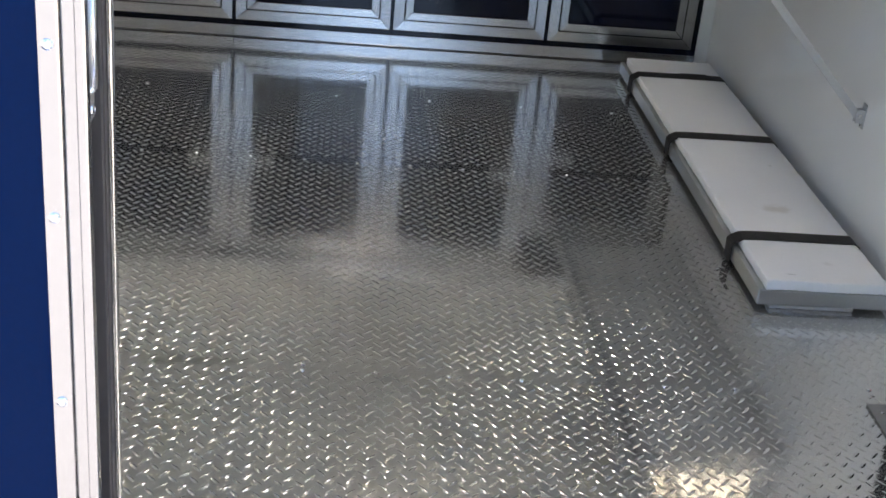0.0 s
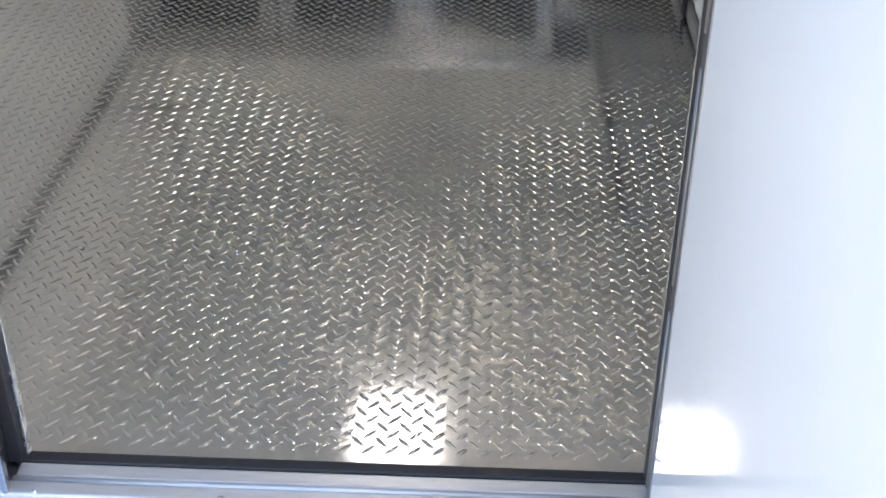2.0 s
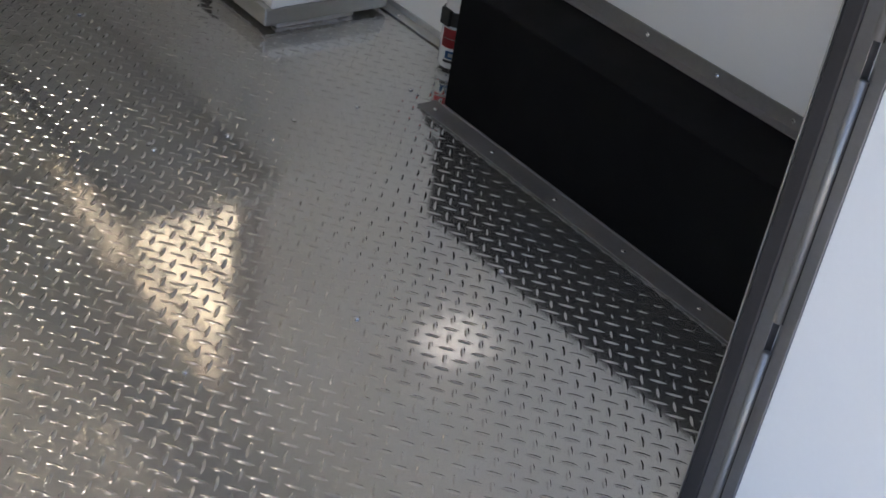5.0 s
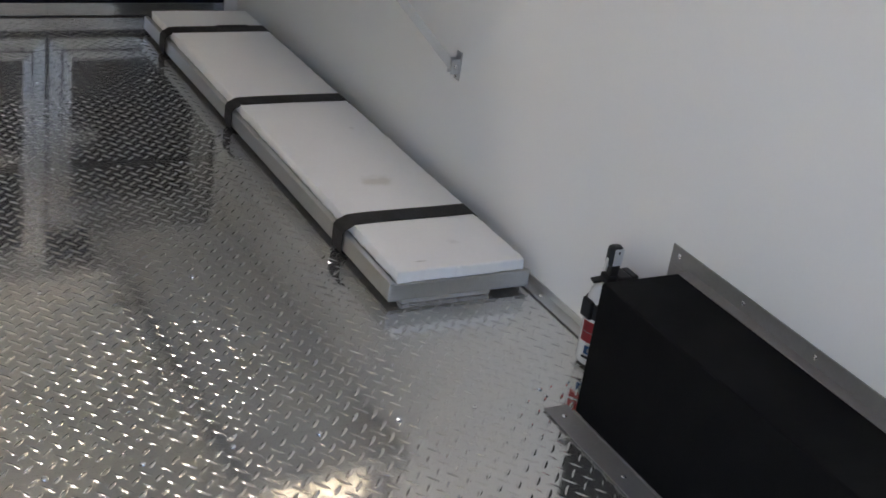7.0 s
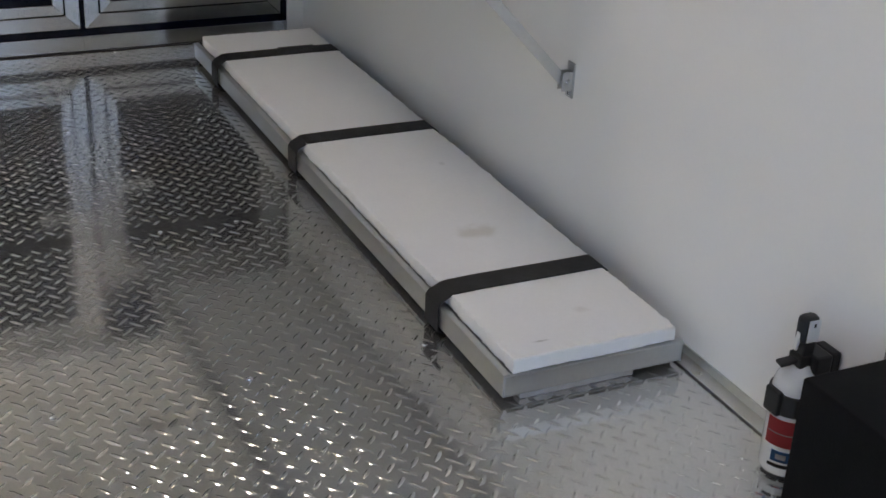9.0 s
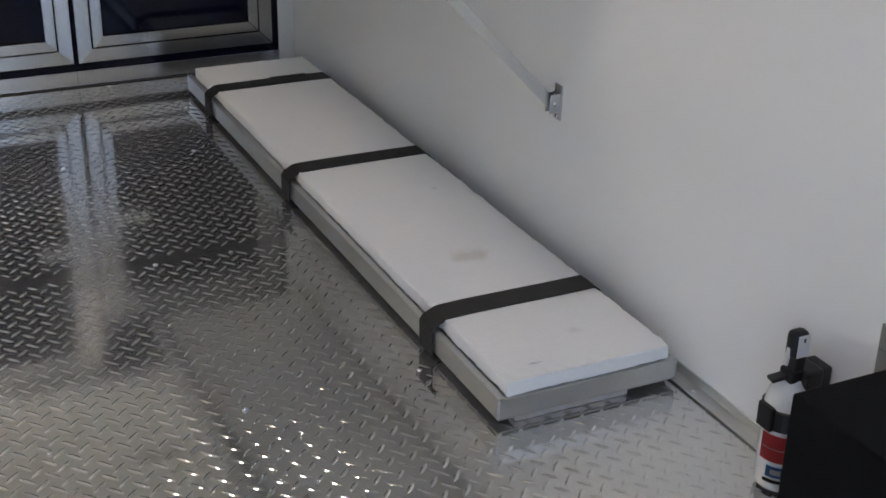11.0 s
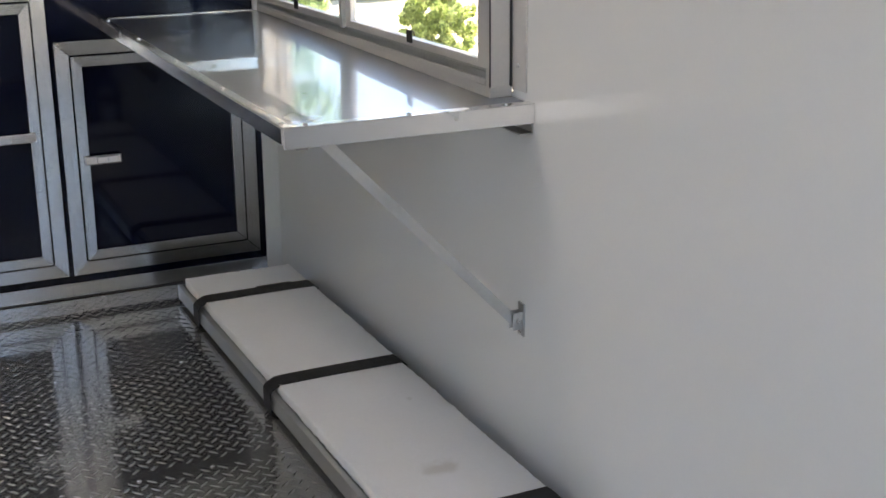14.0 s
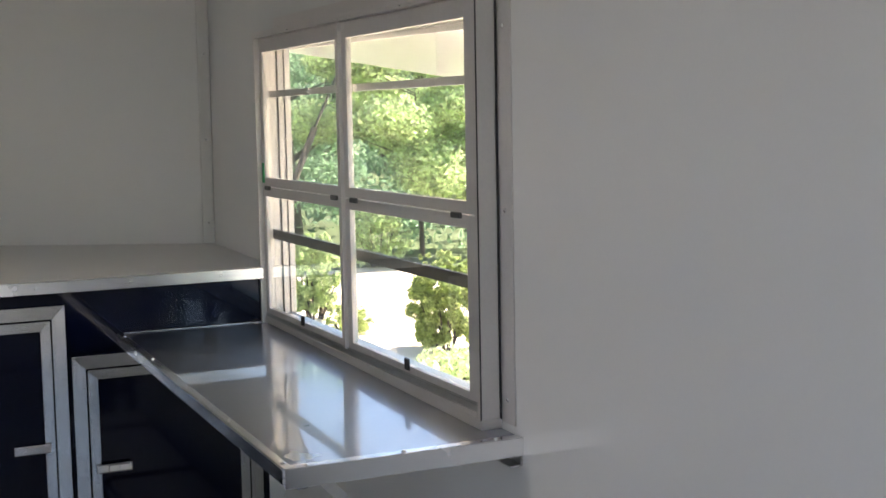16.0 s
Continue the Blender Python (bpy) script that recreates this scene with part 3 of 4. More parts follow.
cabinet(-0.6455, -0.0665, 0.751, 0.411)
cabinet_right(-1.2405, -0.6460, 0.906, 0.493)
cabinet(-1.8355, -1.2410, 0.906, 0.493)
cabinet_right(-2.4305, -1.8360, 0.906, 0.493)
filler = thing("filler_strip", (-0.04, 0, 0), "aluminium and white filler strips beside the cabinets", "trim", kind="structure")
part("navy_strip", boxes((-0.066, -0.0505, -0.002, 0.5, 0.047, 0.945), bevel=0.001), NAVY, filler, "navy strip beside the last cabinet")
part("white_strip", boxes((-0.050, -0.001, -0.004, 0.5, 0.0, 0.945), bevel=0.001), WHITE_TRIM, filler, "white strip against the wall")
part("foot_strip", boxes((-0.066, -0.0505, -0.006, 0.5, 0.004, 0.0465), bevel=0.001), CABINET_ALU, filler)
part("strip", boxes((-2.499, -2.431, -0.004, 0.5, 0.0, 0.945), bevel=0.001), CABINET_ALU, filler)

counter = thing("countertop", (-1.25, 0.5, 0.95), "white nose countertop with an aluminium front edge", "countertop")
_b = bmesh.new()
pts = [(-2.497, -0.012), (-0.05, -0.012), (-0.003, 0.006), (-0.003, NOSE_Y - 0.002), (W / 2, TIP_Y - 0.006), (-2.497, NOSE_Y - 0.002)]
lo = [_b.verts.new((x, y, 0.947)) for x, y in pts]
hi = [_b.verts.new((x, y, 0.973)) for x, y in pts]
_b.faces.new(hi)
_b.faces.new(list(reversed(lo)))
for i in range(len(pts)):
    j = (i + 1) % len(pts)
    _b.faces.new((lo[i], lo[j], hi[j], hi[i]))
bmesh.ops.recalc_face_normals(_b, faces=_b.faces)
part("top", _b, WHITE_TRIM, counter)
part("front_edge", boxes((-2.496, -0.055, -0.017, -0.0125, 0.943, 0.977), (-2.496, -0.055, -0.0125, 0.014, 0.9735, 0.977), bevel=0.001), ALU, counter, "aluminium edge angle")
for k in range(9):
    screw(counter, (-0.19 - 0.27 * k, -0.017, 0.961), (0, -1, 0), "rivet")
trim = thing("nose_corner_trim", (-0.01, NOSE_Y - 0.01, 1.5), "white corner strip where the side wall meets the nose", "trim", kind="structure")
part("strip", boxes((-0.045, -0.001, NOSE_Y - 0.016, NOSE_Y - 0.006, 0.974, TOP - 0.001), bevel=0.004), WHITE_TRIM, trim)
for z in (1.05, 1.35, 1.65):
    screw(trim, (-0.022, NOSE_Y - 0.016, z), (0, -1, 0))

# ---- serving shelf ----
shelf = thing("serving_shelf", (-0.25, -0.8, 0.8), "aluminium serving shelf below the window, fixed to the wall", "shelf")
SX, SY0, SY1 = -0.508, -1.589, -0.006
part("top", boxes((SX + 0.002, -0.003, SY0 + 0.002, SY1, 0.788, 0.807), bevel=0.001), STEEL_SHEET, shelf, "polished aluminium top sheet")
part("underside", boxes((SX + 0.004, -0.005, SY0 + 0.004, SY1 - 0.002, 0.780, 0.7875)), WHITE_TRIM, shelf, "white underside board")
part("front_edge", boxes((SX, SX + 0.003, SY0, SY1, 0.778, 0.8075), (SX + 0.003, SX + 0.022, SY0, SY1, 0.8073, 0.8092), bevel=0.0008), ALU, shelf)
part("end_edge", boxes((SX + 0.003, -0.001, SY0 - 0.003, SY0 - 0.0002, 0.770, 0.8080), (SX + 0.022, -0.001, SY0 - 0.003, SY0 + 0.020, 0.8082, 0.8096), bevel=0.0008), ALU, shelf)
# hidden bar, added only for the dark line the floor mirrors
part("dark_reflection_bar", boxes((SX + 0.030, SX + 0.052, SY0 + 0.006, SY1 - 0.004, 0.764, 0.7797), bevel=0.001), JAMB, shelf, "unseen dark bar added under the front edge to darken its reflection")
part("back_strip", boxes((-0.0515, -0.005, SY0 + 0.085, SY1, 0.8072, 0.829), bevel=0.001), WINDOW_ALU, shelf, "aluminium strip under the window")
part("cleat", boxes((-0.030, -0.001, SY0 + 0.003, SY1, 0.748, 0.751), (-0.004, -0.001, SY0 + 0.003, SY1, 0.7512, 0.787), bevel=0.0006), ALU_SOFT, shelf, "dull aluminium wall cleat")
part("far_edge", boxes((SX + 0.024, -0.05, SY1 - 0.003, SY1, 0.8072, 0.8098), bevel=0.0008), ALU, shelf)
for k in range(5):
    screw(shelf, (SX + 0.013, -1.55 + 0.37 * k, 0.8092), (0, 0, 1), "rivet")
for k in range(3):
    screw(shelf, (-0.06 - 0.2 * k, SY0 + 0.008, 0.8096), (0, 0, 1), "rivet")
_b = bmesh.new()
add_bar(_b, (-0.427, -1.556, 0.777), (-0.018, -1.556, 0.354), 0.003, 0.020, (0, 1, 0), 0.0008)
add_bar(_b, (-0.4205, -1.545, 0.7845), (-0.0115, -1.545, 0.3615), 0.019, 0.003, (0, 1, 0), 0.0008)
add_box(_b, -0.47, -0.39, -1.568, -1.540, 0.7735, 0.7775)
brace = part("brace", _b, BRUSHED, shelf, "diagonal aluminium brace")
_b = boxes((-0.004, -0.001, -1.567, -1.541, 0.322, 0.392), (-0.026, -0.004, -1.5635, -1.5615, 0.338, 0.376), (-0.026, -0.004, -1.5465, -1.5445, 0.338, 0.376), bevel=0.0008)
foot = part("brace_foot", _b, ALU_SOFT, shelf, "small aluminium brace bracket")
screw(foot, (-0.015, -1.5635, 0.358), (0, -1, 0), "bolt")
screw(foot, (-0.004, -1.554, 0.330), (-1, 0, 0), "bolt")

# ---- window ----
win = thing("window_1", (-0.02, -0.75, 0.83), "aluminium sliding service window with two double sashes", "window", kind="structure")
part("wall_trim", boxes((-0.004, -0.0005, -1.560, -1.502, 0.8105, 1.745), (-0.004, -0.0005, -1.502, -0.03, 1.703, 1.745), bevel=0.001), WINDOW_ALU, win)
part("frame", boxes((-0.052, 0.052, -1.4995, -1.4855, 0.812, 1.6995), (-0.064, 0.052, -0.018, -0.006, 0.818, 1.6995), (-0.053, 0.052, -1.485, -0.0185, 0.8185, 0.8300), (-0.064, 0.052, -1.485, -0.0185, 1.684, 1.6995), bevel=0.0012), WINDOW_ALU, win)
part("sill_track", boxes((-0.051, 0.040, -1.484, -0.02, 0.8305, 0.845), (-0.051, -0.0485, -1.484, -0.02, 0.8455, 0.850), bevel=0.001), ALU_SOFT, win, "dull aluminium track")
_b = boxes((-0.068, -0.0645, -1.478, -0.02, 1.6905, 1.7015), bevel=0.0008)
part("head_lip", _b, WINDOW_ALU, win)
for y in (-0.35, -0.75, -1.15):
    screw(win, (-0.0645, y, 1.693), (-1, 0, 0))
for z in (0.86, 1.25, 1.62):
    screw(win, (-0.004, -1.53, z), (-1, 0, 0))


def sash(y0, y1, z0, z1, xf, stile=(0.028, 0.028), rail=(0.026, 0.026)):
    s = part("sash", boxes((xf, xf + 0.018, y0, y0 + stile[0], z0, z1), (xf, xf + 0.018, y1 - stile[1], y1, z0, z1), (xf, xf + 0.018, y0 + stile[0], y1 - stile[1], z0, z0 + rail[0]), (xf, xf + 0.018, y0 + stile[0], y1 - stile[1], z1 - rail[1], z1), bevel=0.0012), WINDOW_ALU, win)
    p = part("pane", boxes((xf + 0.007, xf + 0.011, y0 + stile[0] - 0.004, y1 - stile[1] + 0.004, z0 + rail[0] - 0.004, z1 - rail[1] + 0.004)), GLASS, s, "clear glass")
    p.visible_shadow = False
    return s


YM = -0.722
# upper and lower sashes of the near pair, then of the far pair
sash(-1.483, YM - 0.006, 1.240, 1.682, -0.048, (0.042, 0.030), (0.026, 0.040))
sash(-1.483, YM - 0.006, 0.846, 1.2375, -0.048, (0.042, 0.030), (0.020, 0.028))
sash(YM + 0.012, -0.020, 1.240, 1.682, -0.048, (0.030, 0.024), (0.026, 0.040))
sash(YM + 0.012, -0.020, 0.846, 1.2375, -0.048, (0.030, 0.024), (0.020, 0.028))
part("mullion", boxes((-0.058, -0.026, YM - 0.0055, YM + 0.0115, 0.846, 1.683), bevel=0.001), WINDOW_ALU, win, "aluminium centre post")
for y0, y1 in ((-1.484, YM - 0.008), (YM + 0.012, -0.0195)):
    part("dark_rail", boxes((-0.018, -0.006, y0, y1, 1.076, 1.104), bevel=0.001), SCREEN, win, "dark screen rail")
    part("thin_rail", boxes((-0.016, -0.008, y0, y1, 1.508, 1.527), bevel=0.001), WINDOW_ALU, win)
# dark colour stands in for the shade inside the far jamb's grooves
part("groove_strip", boxes((0.008, 0.0115, -0.0225, -0.0185, 0.846, 1.683), (0.031, 0.0335, -0.0215, -0.0185, 0.846, 1.683)), SCREEN, win, "dark strips standing in for the shaded grooves of the far jamb")
# shadow lines along the near frame, laid on as thin dark strips
part("shadow_strip", boxes((-0.0522, -0.0500, -1.5026, -1.4997, 0.815, 1.698), (-0.0075, -0.0042, -1.5040, -1.4997, 0.815, 1.698)), RUBBER, win, "dark strips painting the shadow lines beside the frame")
for y, z in ((-1.40, 1.234), (-0.80, 1.234), (-0.66, 1.234), (-0.08, 1.234)):
    part("latch", boxes((-0.056, -0.0485, y - 0.022, y + 0.022, z - 0.005, z + 0.008), bevel=0.002), STRUT, win, "small grey sash latch")
for y in (-0.37, -1.118):
    part("pull_tab", boxes((-0.054, -0.0485, y - 0.012, y + 0.012, 0.857, 0.885), bevel=0.002), BLACK_PLASTIC, win, "black pull tab")
part("tag", boxes((-0.0525, -0.0485, -0.042, -0.028, 1.25, 1.31), bevel=0.001), GREEN_TAG, win, "green tag")

win.rotation_euler.x = radians(-0.93)     # the window hangs a little out of level

hatch = thing("service_hatch", (0.06, -0.75, 1.72), "white service hatch propped open above the window outside", "hatch")
_b = bmesh.new()
add_bar(_b, (0.060, -0.72, 1.655), (1.02, -0.72, 1.515), 1.66, 0.030, (0, 1, 0), 0.003)
part("panel", _b, WHITE, hatch, "white hatch panel")
for y in (0.085, -1.53):
    _b = bmesh.new()
    add_rod(_b, (0.075, y, 1.20), (0.16, y, 1.40), 0.011, 10)
    part("strut_tube", _b, STRUT, hatch, "dark grey gas strut", smooth=True)
    _b = bmesh.new()
    add_rod(_b, (0.16, y, 1.40), (0.26, y, 1.608), 0.005, 8)
    part("strut_rod", _b, STRUT, hatch, smooth=True)
# added strip: closes the gap over the hatch, where sun slipped in
part("hinge_sun_stop", boxes((0.0515, 0.078, -1.56, 0.11, 1.655, 1.745), bevel=0.002), ALU_SOFT, hatch, "unseen aluminium strip along the hatch's top edge, added to block sun")
part("outer_skin", boxes((0.0505, 0.056, REAR - 0.05, WIN_Y0 - 0.002, -0.12, TOP), (0.0505, 0.056, WIN_Y1 + 0.12, NOSE_Y, -0.12, TOP), (0.0505, 0.056, WIN_Y0 - 0.002, WIN_Y1 + 0.12, -0.12, WIN_Z0 - 0.01), (0.0505, 0.056, WIN_Y0 - 0.002, WIN_Y1 + 0.12, WIN_Z1 + 0.01, TOP)), BLUE, None, "blue outer skin of the trailer's side", kind="structure", category="wall")

# ---- strapped tray with foam along the wall ----
tray = thing("folded_tray", (-0.2, -1.08, 0.0), "long shallow aluminium tray lying on the floor against the wall", "tray")
TX0, TX1, TY0, TY1 = -0.379, -0.031, -2.048, -0.185
part("rim_near", boxes((TX0 + 0.0035, TX1, TY0, TY0 + 0.003, 0.017, 0.052), (TX0 + 0.0035, TX1, TY0 + 0.003, TY0 + 0.013, 0.049, 0.052), bevel=0.0008), BRUSHED, tray)
part("rim_far", boxes((TX0 + 0.003, TX1, TY1 - 0.003, TY1, 0.012, 0.046), bevel=0.0008), ALU_SOFT, tray)
part("rim_front", boxes((TX0, TX0 + 0.003, TY0, TY1, 0.017, 0.057), (TX0 + 0.003, TX0 + 0.013, TY0 + 0.0005, TY1, 0.054, 0.057), bevel=0.0008), BRUSHED, tray)
part("rim_back", boxes((TX1 - 0.003, TX1, TY0, TY1, 0.012, 0.046), bevel=0.0008), ALU_SOFT, tray)
part("bottom", boxes((TX0 + 0.004, TX1 - 0.004, TY0 + 0.004, TY1 - 0.004, 0.012, 0.016)), ALU_SOFT, tray)
for y in (-2.03, -1.35, -0.62):
    part("packing", boxes((-0.342, -0.124, y - 0.012, y + 0.22, 0.001, 0.0115), bevel=0.002), PACKING, tray, "greyish packing strip under the tray")


def foam_block(x0, x1, y0, y1, z0, z1):
    """A board with cut edges that are a little crumbled."""
    nx, ny = 56, 340
    bm = bmesh.new()
    bmesh.ops.create_grid(bm, x_segments=nx, y_segments=ny, size=0.5)
    for v in bm.verts:
        v.co = Vector((x0 + (v.co.x + 0.5) * (x1 - x0), y0 + (v.co.y + 0.5) * (y1 - y0), z1))
    r = bmesh.ops.extrude_face_region(bm, geom=list(bm.faces))
    for v in r["geom"]:
        if isinstance(v, bmesh.types.BMVert):
            v.co.z = z0
    bmesh.ops.recalc_face_normals(bm, faces=bm.faces)
    es = [e for e in bm.edges if e.calc_face_angle(0) > 1.0]
    bmesh.ops.bevel(bm, geom=es, offset=0.0018, segments=2, affect="EDGES")
    for v in bm.verts:
        p = v.co
        edge = min(abs(p.x - x0), abs(p.x - x1), abs(p.y - y0), abs(p.y - y1)) < 0.012
        n = (noise.noise_vector(p * 25) * 0.0016 + noise.noise_vector(p * 150) * 0.0030 if edge else noise.noise_vector(p * 70) * 0.0004) + noise.noise_vector(p * 9) * 0.0012
        v.co = p + Vector((n.x, n.y, n.z * 0.7))
        for sy in STRAPS:
            v.co.z -= 0.002 * math.exp(-((p.y - sy) / 0.03) ** 2) * (1 if p.z > (z0 + z1) / 2 else 0)
    for e in bm.edges:
        e.smooth = e.calc_face_angle(0) < 0.4
    return bm


STRAPS = (-1.779, -1.022, -0.400)
board = part("foam_board", foam_block(-0.361, -0.047, -2.044, -0.205, 0.0535, 0.080), FOAM, None, "white foam board strapped on the aluminium tray, lightly stained", smooth=True, category="foam board")
for k, sy in enumerate(STRAPS):
    _b = bmesh.new()
    w2 = 0.027
    path = [(-0.030, 0.030), (-0.0375, 0.070), (-0.050, 0.0800), (-0.13, 0.0803), (-0.22, 0.0801), (-0.30, 0.0803), (-0.346, 0.0800), (-0.356, 0.0785), (-0.3765, 0.0675), (-0.3825, 0.060), (-0.3825, 0.012), (-0.374, 0.006), (-0.345, 0.006)]
    up = []
    for i, (x, z) in enumerate(path):
        skew = (0.012 if k == 0 else 0.008) * (x + 0.19)
        wv = 0.0012 * math.sin(i * 1.7 + k)
        up.append((_b.verts.new((x, sy - w2 + skew + wv, z)), _b.verts.new((x, sy + w2 + skew + wv, z))))
    for a, b in zip(up, up[1:]):
        _b.faces.new((a[0], a[1], b[1], b[0]))
    bmesh.ops.recalc_face_normals(_b, faces=_b.faces)
    bmesh.ops.solidify(_b, geom=list(_b.faces), thickness=-0.0022)
    s = part("strap", _b, STRAP, None, "black webbing strap pulled over the foam board", category="strap", group="straps over the foam board")
    if k == 2:
        part("tail", boxes((-0.20, -0.10, sy + 0.020, sy + 0.034, 0.0812, 0.0835), bevel=0.0008), STRAP, s)

# ---- wheel box ----
wb = thing("wheel_box", (-0.1, -3.05, 0.0), "black coated wheel box with aluminium edge flanges against the wall", "wheel box")
BX, BY0, BY1, BZ = -0.199, -3.655, -2.512, 0.283
part("cover", boxes((BX, -0.004, BY0, BY1, 0.006, BZ), bevel=0.004, seg=3), BLACK_BOX, wb)
part("floor_flange", boxes((BX - 0.054, BX - 0.001, BY0, BY1 + 0.026, 0.0022, 0.0052), (BX - 0.004, BX - 0.001, BY0, BY1 + 0.0, 0.0052, 0.009), bevel=0.0008), FLANGE, wb, "dull aluminium floor flange")
part("wall_flange", boxes((-0.0035, -0.0005, BY0, BY1 + 0.055, BZ - 0.004, BZ + 0.034), (-0.0035, -0.0005, BY1 + 0.002, BY1 + 0.055, 0.024, BZ - 0.0045), (-0.030, -0.0038, BY0, BY1 - 0.004, BZ + 0.0005, BZ + 0.003), bevel=0.0008), FLANGE, wb, "dull aluminium wall flange")
for k in range(6):
    screw(wb, (BX - 0.030, BY1 - 0.01 - 0.20 * k, 0.0052), (0, 0, 1), "rivet")
    screw(wb, (-0.0035, BY1 + 0.03 - 0.19 * k, BZ + 0.018), (-1, 0, 0), "rivet")

# ---- fire extinguisher ----
ex = thing("fire_extinguisher", (-0.057, -2.357, 0.0), "small white fire extinguisher with red label in a black wall bracket", "fire extinguisher")
EXC = (-0.057, -2.357, 0.0)
part("cylinder", lathe(bmesh.new(), [(0.028, 0.006), (0.034, 0.008), (0.0365, 0.014), (0.0365, 0.135), (0.0358, 0.150), (0.032, 0.166), (0.025, 0.178), (0.016, 0.185), (0.014, 0.190)], EXC), EXT_WHITE, ex, smooth=True)
part("base_ring", lathe(bmesh.new(), [(0.030, 0.0), (0.031, 0.004), (0.030, 0.0055)], EXC, 24), BLACK_PLASTIC, ex)


def band(r, z0, z1, a0, a1, seg=18):
    bm = bmesh.new()
    prev = None
    for i in range(seg + 1):
        a = radians(a0 + (a1 - a0) * i / seg)
        p = [bm.verts.new((EXC[0] + r * math.cos(a), EXC[1] + r * math.sin(a), z)) for z in (z0, z1)]
        if prev:
            bm.faces.new((prev[0], p[0], p[1], prev[1]))
        prev = p
    bmesh.ops.solidify(bm, geom=list(bm.faces), thickness=0.0008)
    return bm


part("red_label", band(0.0375, 0.060, 0.106, 172, 335), RED, ex, "red label panel", smooth=True)
part("label_line", band(0.0383, 0.0815, 0.083, 178, 330), EXT_WHITE, ex, smooth=True)
part("blue_mark", band(0.0375, 0.034, 0.053, 196, 246), BLUE_MARK, ex, "blue printed mark", smooth=True)
part("mark_bars", band(0.0381, 0.039, 0.048, 208, 232), EXT_WHITE, ex, smooth=True)
part("mark_bars", band(0.0375, 0.024, 0.030, 190, 250), BLACK_PLASTIC, ex, smooth=True)
part("bracket_strap", lathe(bmesh.new(), [(0.0378, 0.113), (0.0395, 0.114), (0.0395, 0.146), (0.0378, 0.147)], EXC, 28), BLACK_PLASTIC, ex, "black strap of the wall bracket")
for a in (250, 266):
    part("strap_slot", band(0.0400, 0.120, 0.140, a, a + 5, 3), EXT_WHITE, ex)
part("bracket", boxes((-0.020, -0.001, -2.378, -2.336, 0.02, 0.205), (-0.052, -0.020, -2.382, -2.332, 0.176, 0.206), bevel=0.004), BLACK_PLASTIC, ex, "black wall bracket")
part("strap_clasp", boxes((-0.1010, -0.0915, -2.372, -2.340, 0.112, 0.152), bevel=0.003), BLACK_PLASTIC, ex, "black clasp of the strap")
_b = boxes((-0.072, -0.042, -2.371, -2.343, 0.186, 0.206), bevel=0.003)
add_bar(_b, (-0.057, -2.357, 0.196), (-0.055, -2.357, 0.238), 0.022, 0.020, (0, 1, 0), 0.003)
add_bar(_b, (-0.066, -2.357, 0.197), (-0.096, -2.352, 0.192), 0.018, 0.006, (0, 1, 0), 0.002)
part("valve", _b, BLACK_PLASTIC, ex, "black valve head")
_b = bmesh.new()
add_box(_b, -0.073, -0.043, -2.3685, -2.3455, 0.224, 0.269, bevel=0.009, seg=3)
part("handle", _b, BLACK_PLASTIC, ex, "rounded black handle")
_b = boxes((-0.0670, -0.0460, -2.3705, -2.3686, 0.229, 0.265), bevel=0.0008)
part("face_plate", _b, EXT_WHITE, ex, "white plate on the handle")
part("plate_mark", boxes((-0.0585, -0.0550, -2.3712, -2.3706, 0.254, 0.260)), BLACK_PLASTIC, ex)
_b = bmesh.new()
add_bar(_b, (-0.070, -2.357, 0.246), (-0.075, -2.357, 0.214), 0.008, 0.005, (0, 1, 0), 0.0015)
part("pull_pin", _b, EXT_WHITE, ex, "white pull pin")

# ---- outside ----
g = bmesh.new()
bmesh.ops.create_grid(g, x_segments=120, y_segments=120, size=300.0)
for v in g.verts:
    d = v.co.length
    v.co.z = GROUND + (0.3 * noise.noise(v.co * 0.05) if d > 24 else 0.0) + max(0.0, d - 20) * 0.015
part("ground", g, LAWN, None, "mown lawn and woodland floor", smooth=True, kind="structure", category="ground")
_b = bmesh.new()
ring = [(0.7, -9), (7.5, -9), (7.0, 0), (6.6, 4.0), (7.4, 7.2), (7.2, 9.8), (4.8, 10.7), (2.4, 10.3), (0.4, 10.0), (0.5, 2.0)]
lo = [_b.verts.new((x, y, GROUND + 0.012)) for x, y in ring]
_b.faces.new(lo)
bmesh.ops.recalc_face_normals(_b, faces=_b.faces)
drive = part("driveway", _b, DRIVE, None, "pale gravel driveway round the trailer", kind="structure", category="driveway")


# unseen ground sheet, added to bounce neutral light to the door
_b = bmesh.new()
lo = [_b.verts.new((x, y, GROUND + 0.010)) for x, y in ((-16, -20), (14, -20), (14, -9.02), (0.68, -9.02), (0.48, 2.0), (0.38, 9.98), (-5, 9.5), (-16, 6))]
_b.faces.new(lo)
bmesh.ops.recalc_face_normals(_b, faces=_b.faces)
part("road", _b, YARD, None, "unseen grey gravel yard under and behind the trailer, added for neutral bounce light", kind="structure", category="road")


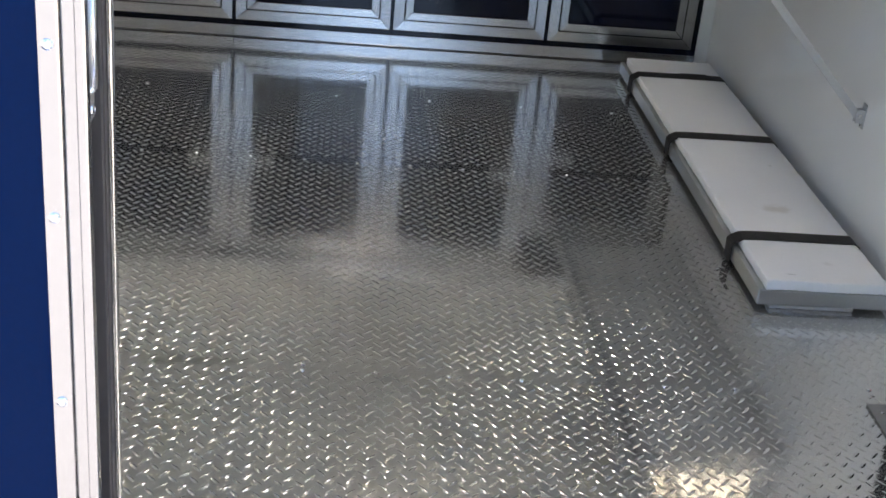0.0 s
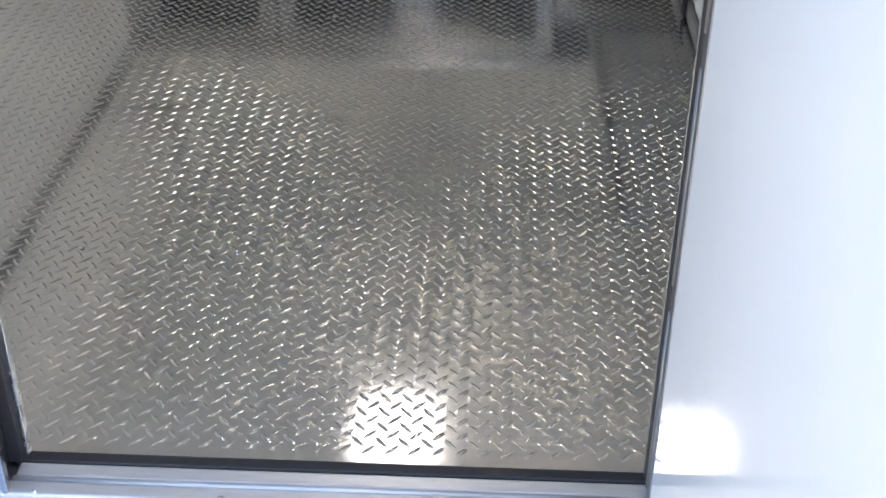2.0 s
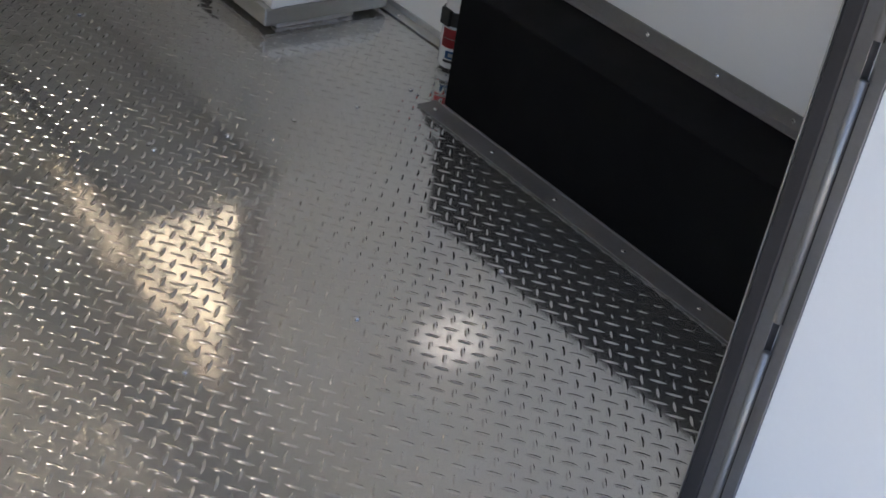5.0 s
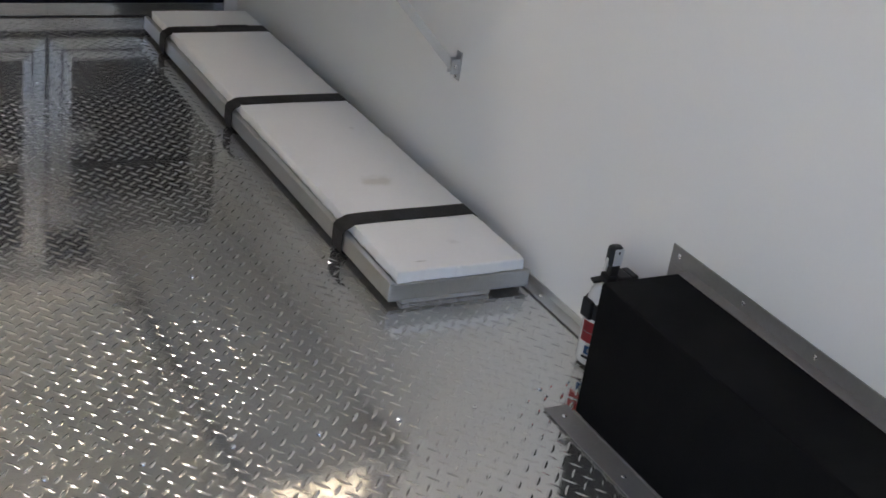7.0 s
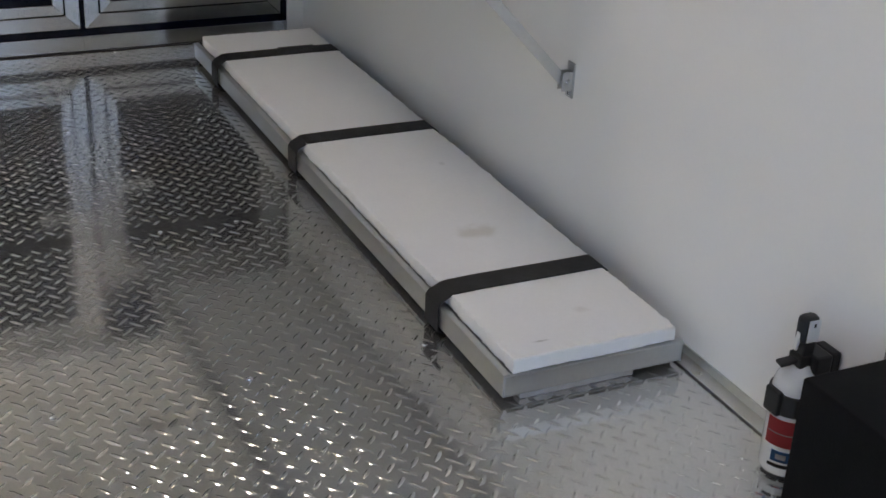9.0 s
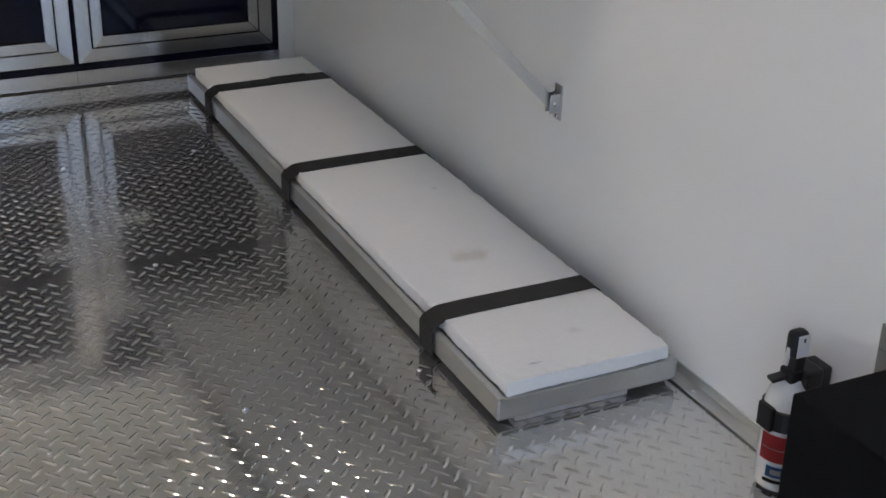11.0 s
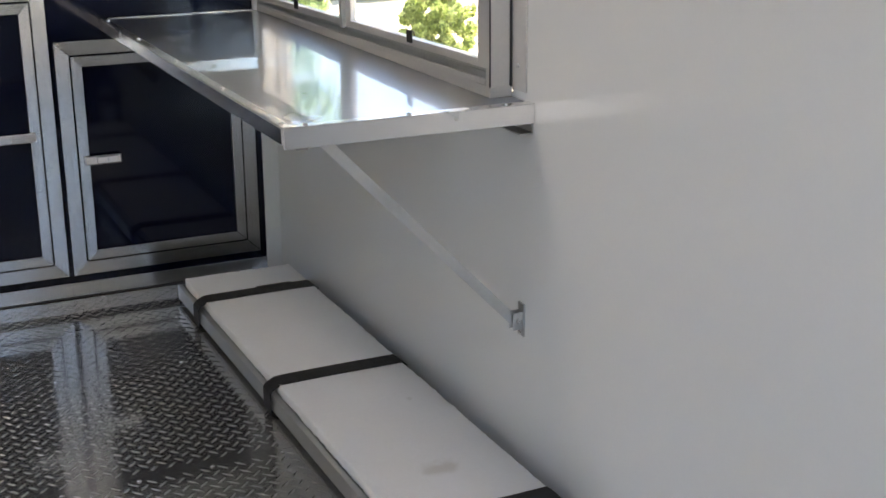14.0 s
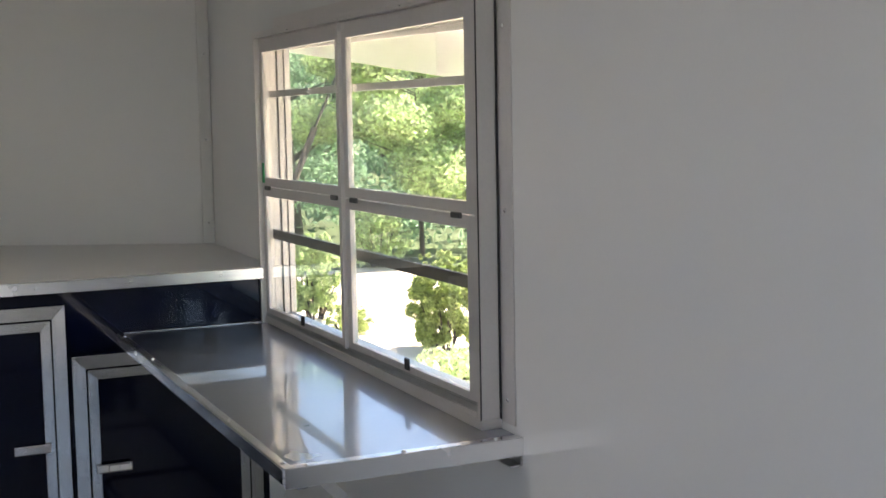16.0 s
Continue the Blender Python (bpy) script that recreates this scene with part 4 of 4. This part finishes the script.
def leaf_cloud(blobs, count, size, rng, squash=1.0, shell=0.55):
    """Many small leaves strewn through a set of round clumps."""
    verts, faces = [], []
    weights = [r ** 2 for _, r in blobs]
    for _ in range(count):
        c, r = rng.choices(blobs, weights)[0]
        d = Vector((rng.gauss(0, 1), rng.gauss(0, 1), rng.gauss(0, 1))).normalized()
        p = Vector(c) + Vector((d.x, d.y, d.z * squash)) * r * (shell + (1 - shell) * rng.random()) * rng.uniform(0.85, 1.12)
        n = (d + Vector((rng.gauss(0, 0.7), rng.gauss(0, 0.7), rng.gauss(0, 0.7) + 0.3))).normalized()
        a = n.orthogonal().normalized()
        a = (Matrix.Rotation(rng.random() * 6.28, 3, n) @ a)
        b = n.cross(a)
        s = size * rng.uniform(0.6, 1.4)
        k = len(verts)
        for u, w, h in ((-1, 0, 0), (-0.1, -0.5, 0.12), (1, 0, -0.1), (-0.1, 0.5, 0.12)):
            verts.append(tuple(p + a * u * s + b * w * s + n * h * s))
        faces.append((k, k + 1, k + 2, k + 3))
    return verts, faces


def shrub(x, y, height, width, seed, mat, label, leaves=11000, size=0.030):
    rng = random.Random(seed)
    z0 = GROUND
    s = thing("shrub", (x, y, z0), label, "shrub", group="shrubs beside the driveway")
    bm = bmesh.new()
    for _ in range(11):
        a, t = rng.random() * 6.28, rng.uniform(0.15, 0.42)
        add_rod(bm, (x + 0.05 * math.cos(a), y + 0.05 * math.sin(a), z0 - 0.03), (x + width * t * math.cos(a), y + width * t * math.sin(a), z0 + height * rng.uniform(0.45, 0.75)), 0.011, 6, 0.004)
    part("stems", bm, BARK, s)
    blobs = []
    for _ in range(130):
        a, r, h = rng.random() * 6.28, math.sqrt(rng.random()), rng.uniform(0.14, 0.94)
        rad = width * 0.5 * math.sqrt(max(0.05, 1 - ((h - 0.55) / 0.55) ** 2))
        blobs.append(((x + rad * r * math.cos(a), y + rad * r * math.sin(a), z0 + height * h), width * rng.uniform(0.045, 0.10)))
    for _ in range(26):
        a, r = rng.random() * 6.28, math.sqrt(rng.random()) * 0.33
        blobs.append(((x + width * r * math.cos(a), y + width * r * math.sin(a), z0 + height * rng.uniform(0.9, 1.10)), width * 0.035))
    v, f = leaf_cloud(blobs, leaves, size, rng, 1.2, 0.1)
    fast_part("crown", v, f, mat, s, smooth=False)
    return s


shrub(3.15, 5.56, 0.74, 0.62, 1, LEAF_BUSH, "rounded shrub with yellow-green new leaves by the driveway", 30000, 0.017)
shrub(2.70, 7.46, 0.74, 0.50, 2, LEAF_LIGHT, "upright shrub with yellow-green leaves by the driveway", 26000, 0.017)
shrub(4.6, 10.6, 0.7, 0.8, 3, LEAF_LIGHT, "small low shrub at the edge of the lawn", 3000)
shrub(2.75, 4.55, 0.20, 0.70, 4, LEAF_LIGHT, "low green ground cover beside the driveway", 3200, 0.016)
shrub(2.72, 6.6, 0.24, 0.42, 6, LEAF_BUSH, "low yellowish plant beside the driveway", 1800, 0.016)


def tree(x, y, height, trunk, crown, seed, mat, label, leaves=5000, size=0.16, low=0.3):
    rng = random.Random(seed)
    z0 = GROUND + max(0.0, math.hypot(x, y) - 20) * 0.015 - 0.1
    t = thing("tree", (x, y, z0), label, "tree", group="trees at the edge of the wood")
    bm = bmesh.new()
    lean = (rng.uniform(-0.3, 0.3), rng.uniform(-0.3, 0.3))
    add_rod(bm, (x, y, z0), (x + lean[0], y + lean[1], z0 + height * 0.55), trunk, 9, trunk * 0.7)
    add_rod(bm, (x + lean[0], y + lean[1], z0 + height * 0.55), (x + 2 * lean[0], y + 2 * lean[1], z0 + height * 0.95), trunk * 0.7, 8, trunk * 0.15)
    blobs = []
    for _ in range(26):
        h = rng.uniform(low, 0.97)
        a = rng.random() * 6.28
        rad = crown * rng.uniform(0.45, 1.0) * math.sqrt(max(0.12, 1 - ((h - 0.6) / 0.5) ** 2))
        sx, sy, sz = x + lean[0] * h / 0.55, y + lean[1] * h / 0.55, z0 + height * h
        tip = (sx + rad * math.cos(a), sy + rad * math.sin(a), sz + rad * 0.25)
        add_rod(bm, (sx, sy, sz - 0.2), tip, trunk * 0.28, 5, trunk * 0.06)
        blobs.append((tip, crown * rng.uniform(0.22, 0.38)))
        blobs.append((((sx + tip[0]) / 2, (sy + tip[1]) / 2, (sz + tip[2]) / 2 + 0.1), crown * rng.uniform(0.15, 0.26)))
    part("trunk", bm, BARK, t)
    v, f = leaf_cloud(blobs, leaves, size, rng, 0.75, 0.25)
    fast_part("crown", v, f, mat, t, smooth=False)
    return t


tree(5.55, 11.4, 2.60, 0.035, 1.40, 11, LEAF_LIGHT, "young broad-leaved tree with bright green leaves", 64000, 0.036, 0.25)
rng = random.Random(5)
for k, (x, y) in enumerate(((2.6, 15.5), (4.79, 14.14), (9.2, 20.5), (9.4, 18.5), (6.2, 21.5), (11.6, 15.2), (3.4, 23.0), (9.0, 24.5), (13.4, 20.5), (12.2, 11.0), (15.0, 14.5), (1.0, 20.0), (16.5, 24.0), (12.0, 28.5), (5.5, 28.0))):
    tree(x, y, rng.uniform(3.6, 5.0), rng.uniform(0.07, 0.11), rng.uniform(1.3, 1.9), 20 + k, LEAF_TREE if k % 3 else LEAF_LIGHT, "slim woodland tree with green leaves", 9500, 0.05, rng.choice((0.16, 0.3)))
# clumps from 62 to 352 degrees are unseen, added to darken reflections
blobs = []
for k in range(900):
    a = radians(rng.uniform(-8, 62) if k < 420 else rng.uniform(62, 352))
    d = rng.uniform(27, 38)
    blobs.append(((d * math.sin(a), d * math.cos(a), GROUND + rng.uniform(0.2, 3.4)), rng.uniform(0.7, 1.4)))
v, f = leaf_cloud(blobs, 90000, 0.12, rng, 0.8, 0.2)
woods = thing("far_woods", (10, 28, GROUND), "dense green woodland behind the nearer trees, with an unseen ring added all round", "woods", kind="stuff")
fast_part("foliage", v, f, LEAF_TREE, woods, smooth=False)
blobs = []
for k in range(260):
    a = radians(rng.uniform(-5, 60))
    d = rng.uniform(12.6, 22)
    blobs.append(((d * math.sin(a), d * math.cos(a), GROUND + 0.12 + rng.uniform(0.0, 0.8)), rng.uniform(0.35, 0.8)))
v, f = leaf_cloud(blobs, 42000, 0.055, rng, 0.7, 0.2)
under = thing("undergrowth", (7, 15, GROUND), "low green undergrowth along the wood's edge", "undergrowth", kind="stuff")
fast_part("foliage", v, f, LEAF_TREE, under, smooth=False)
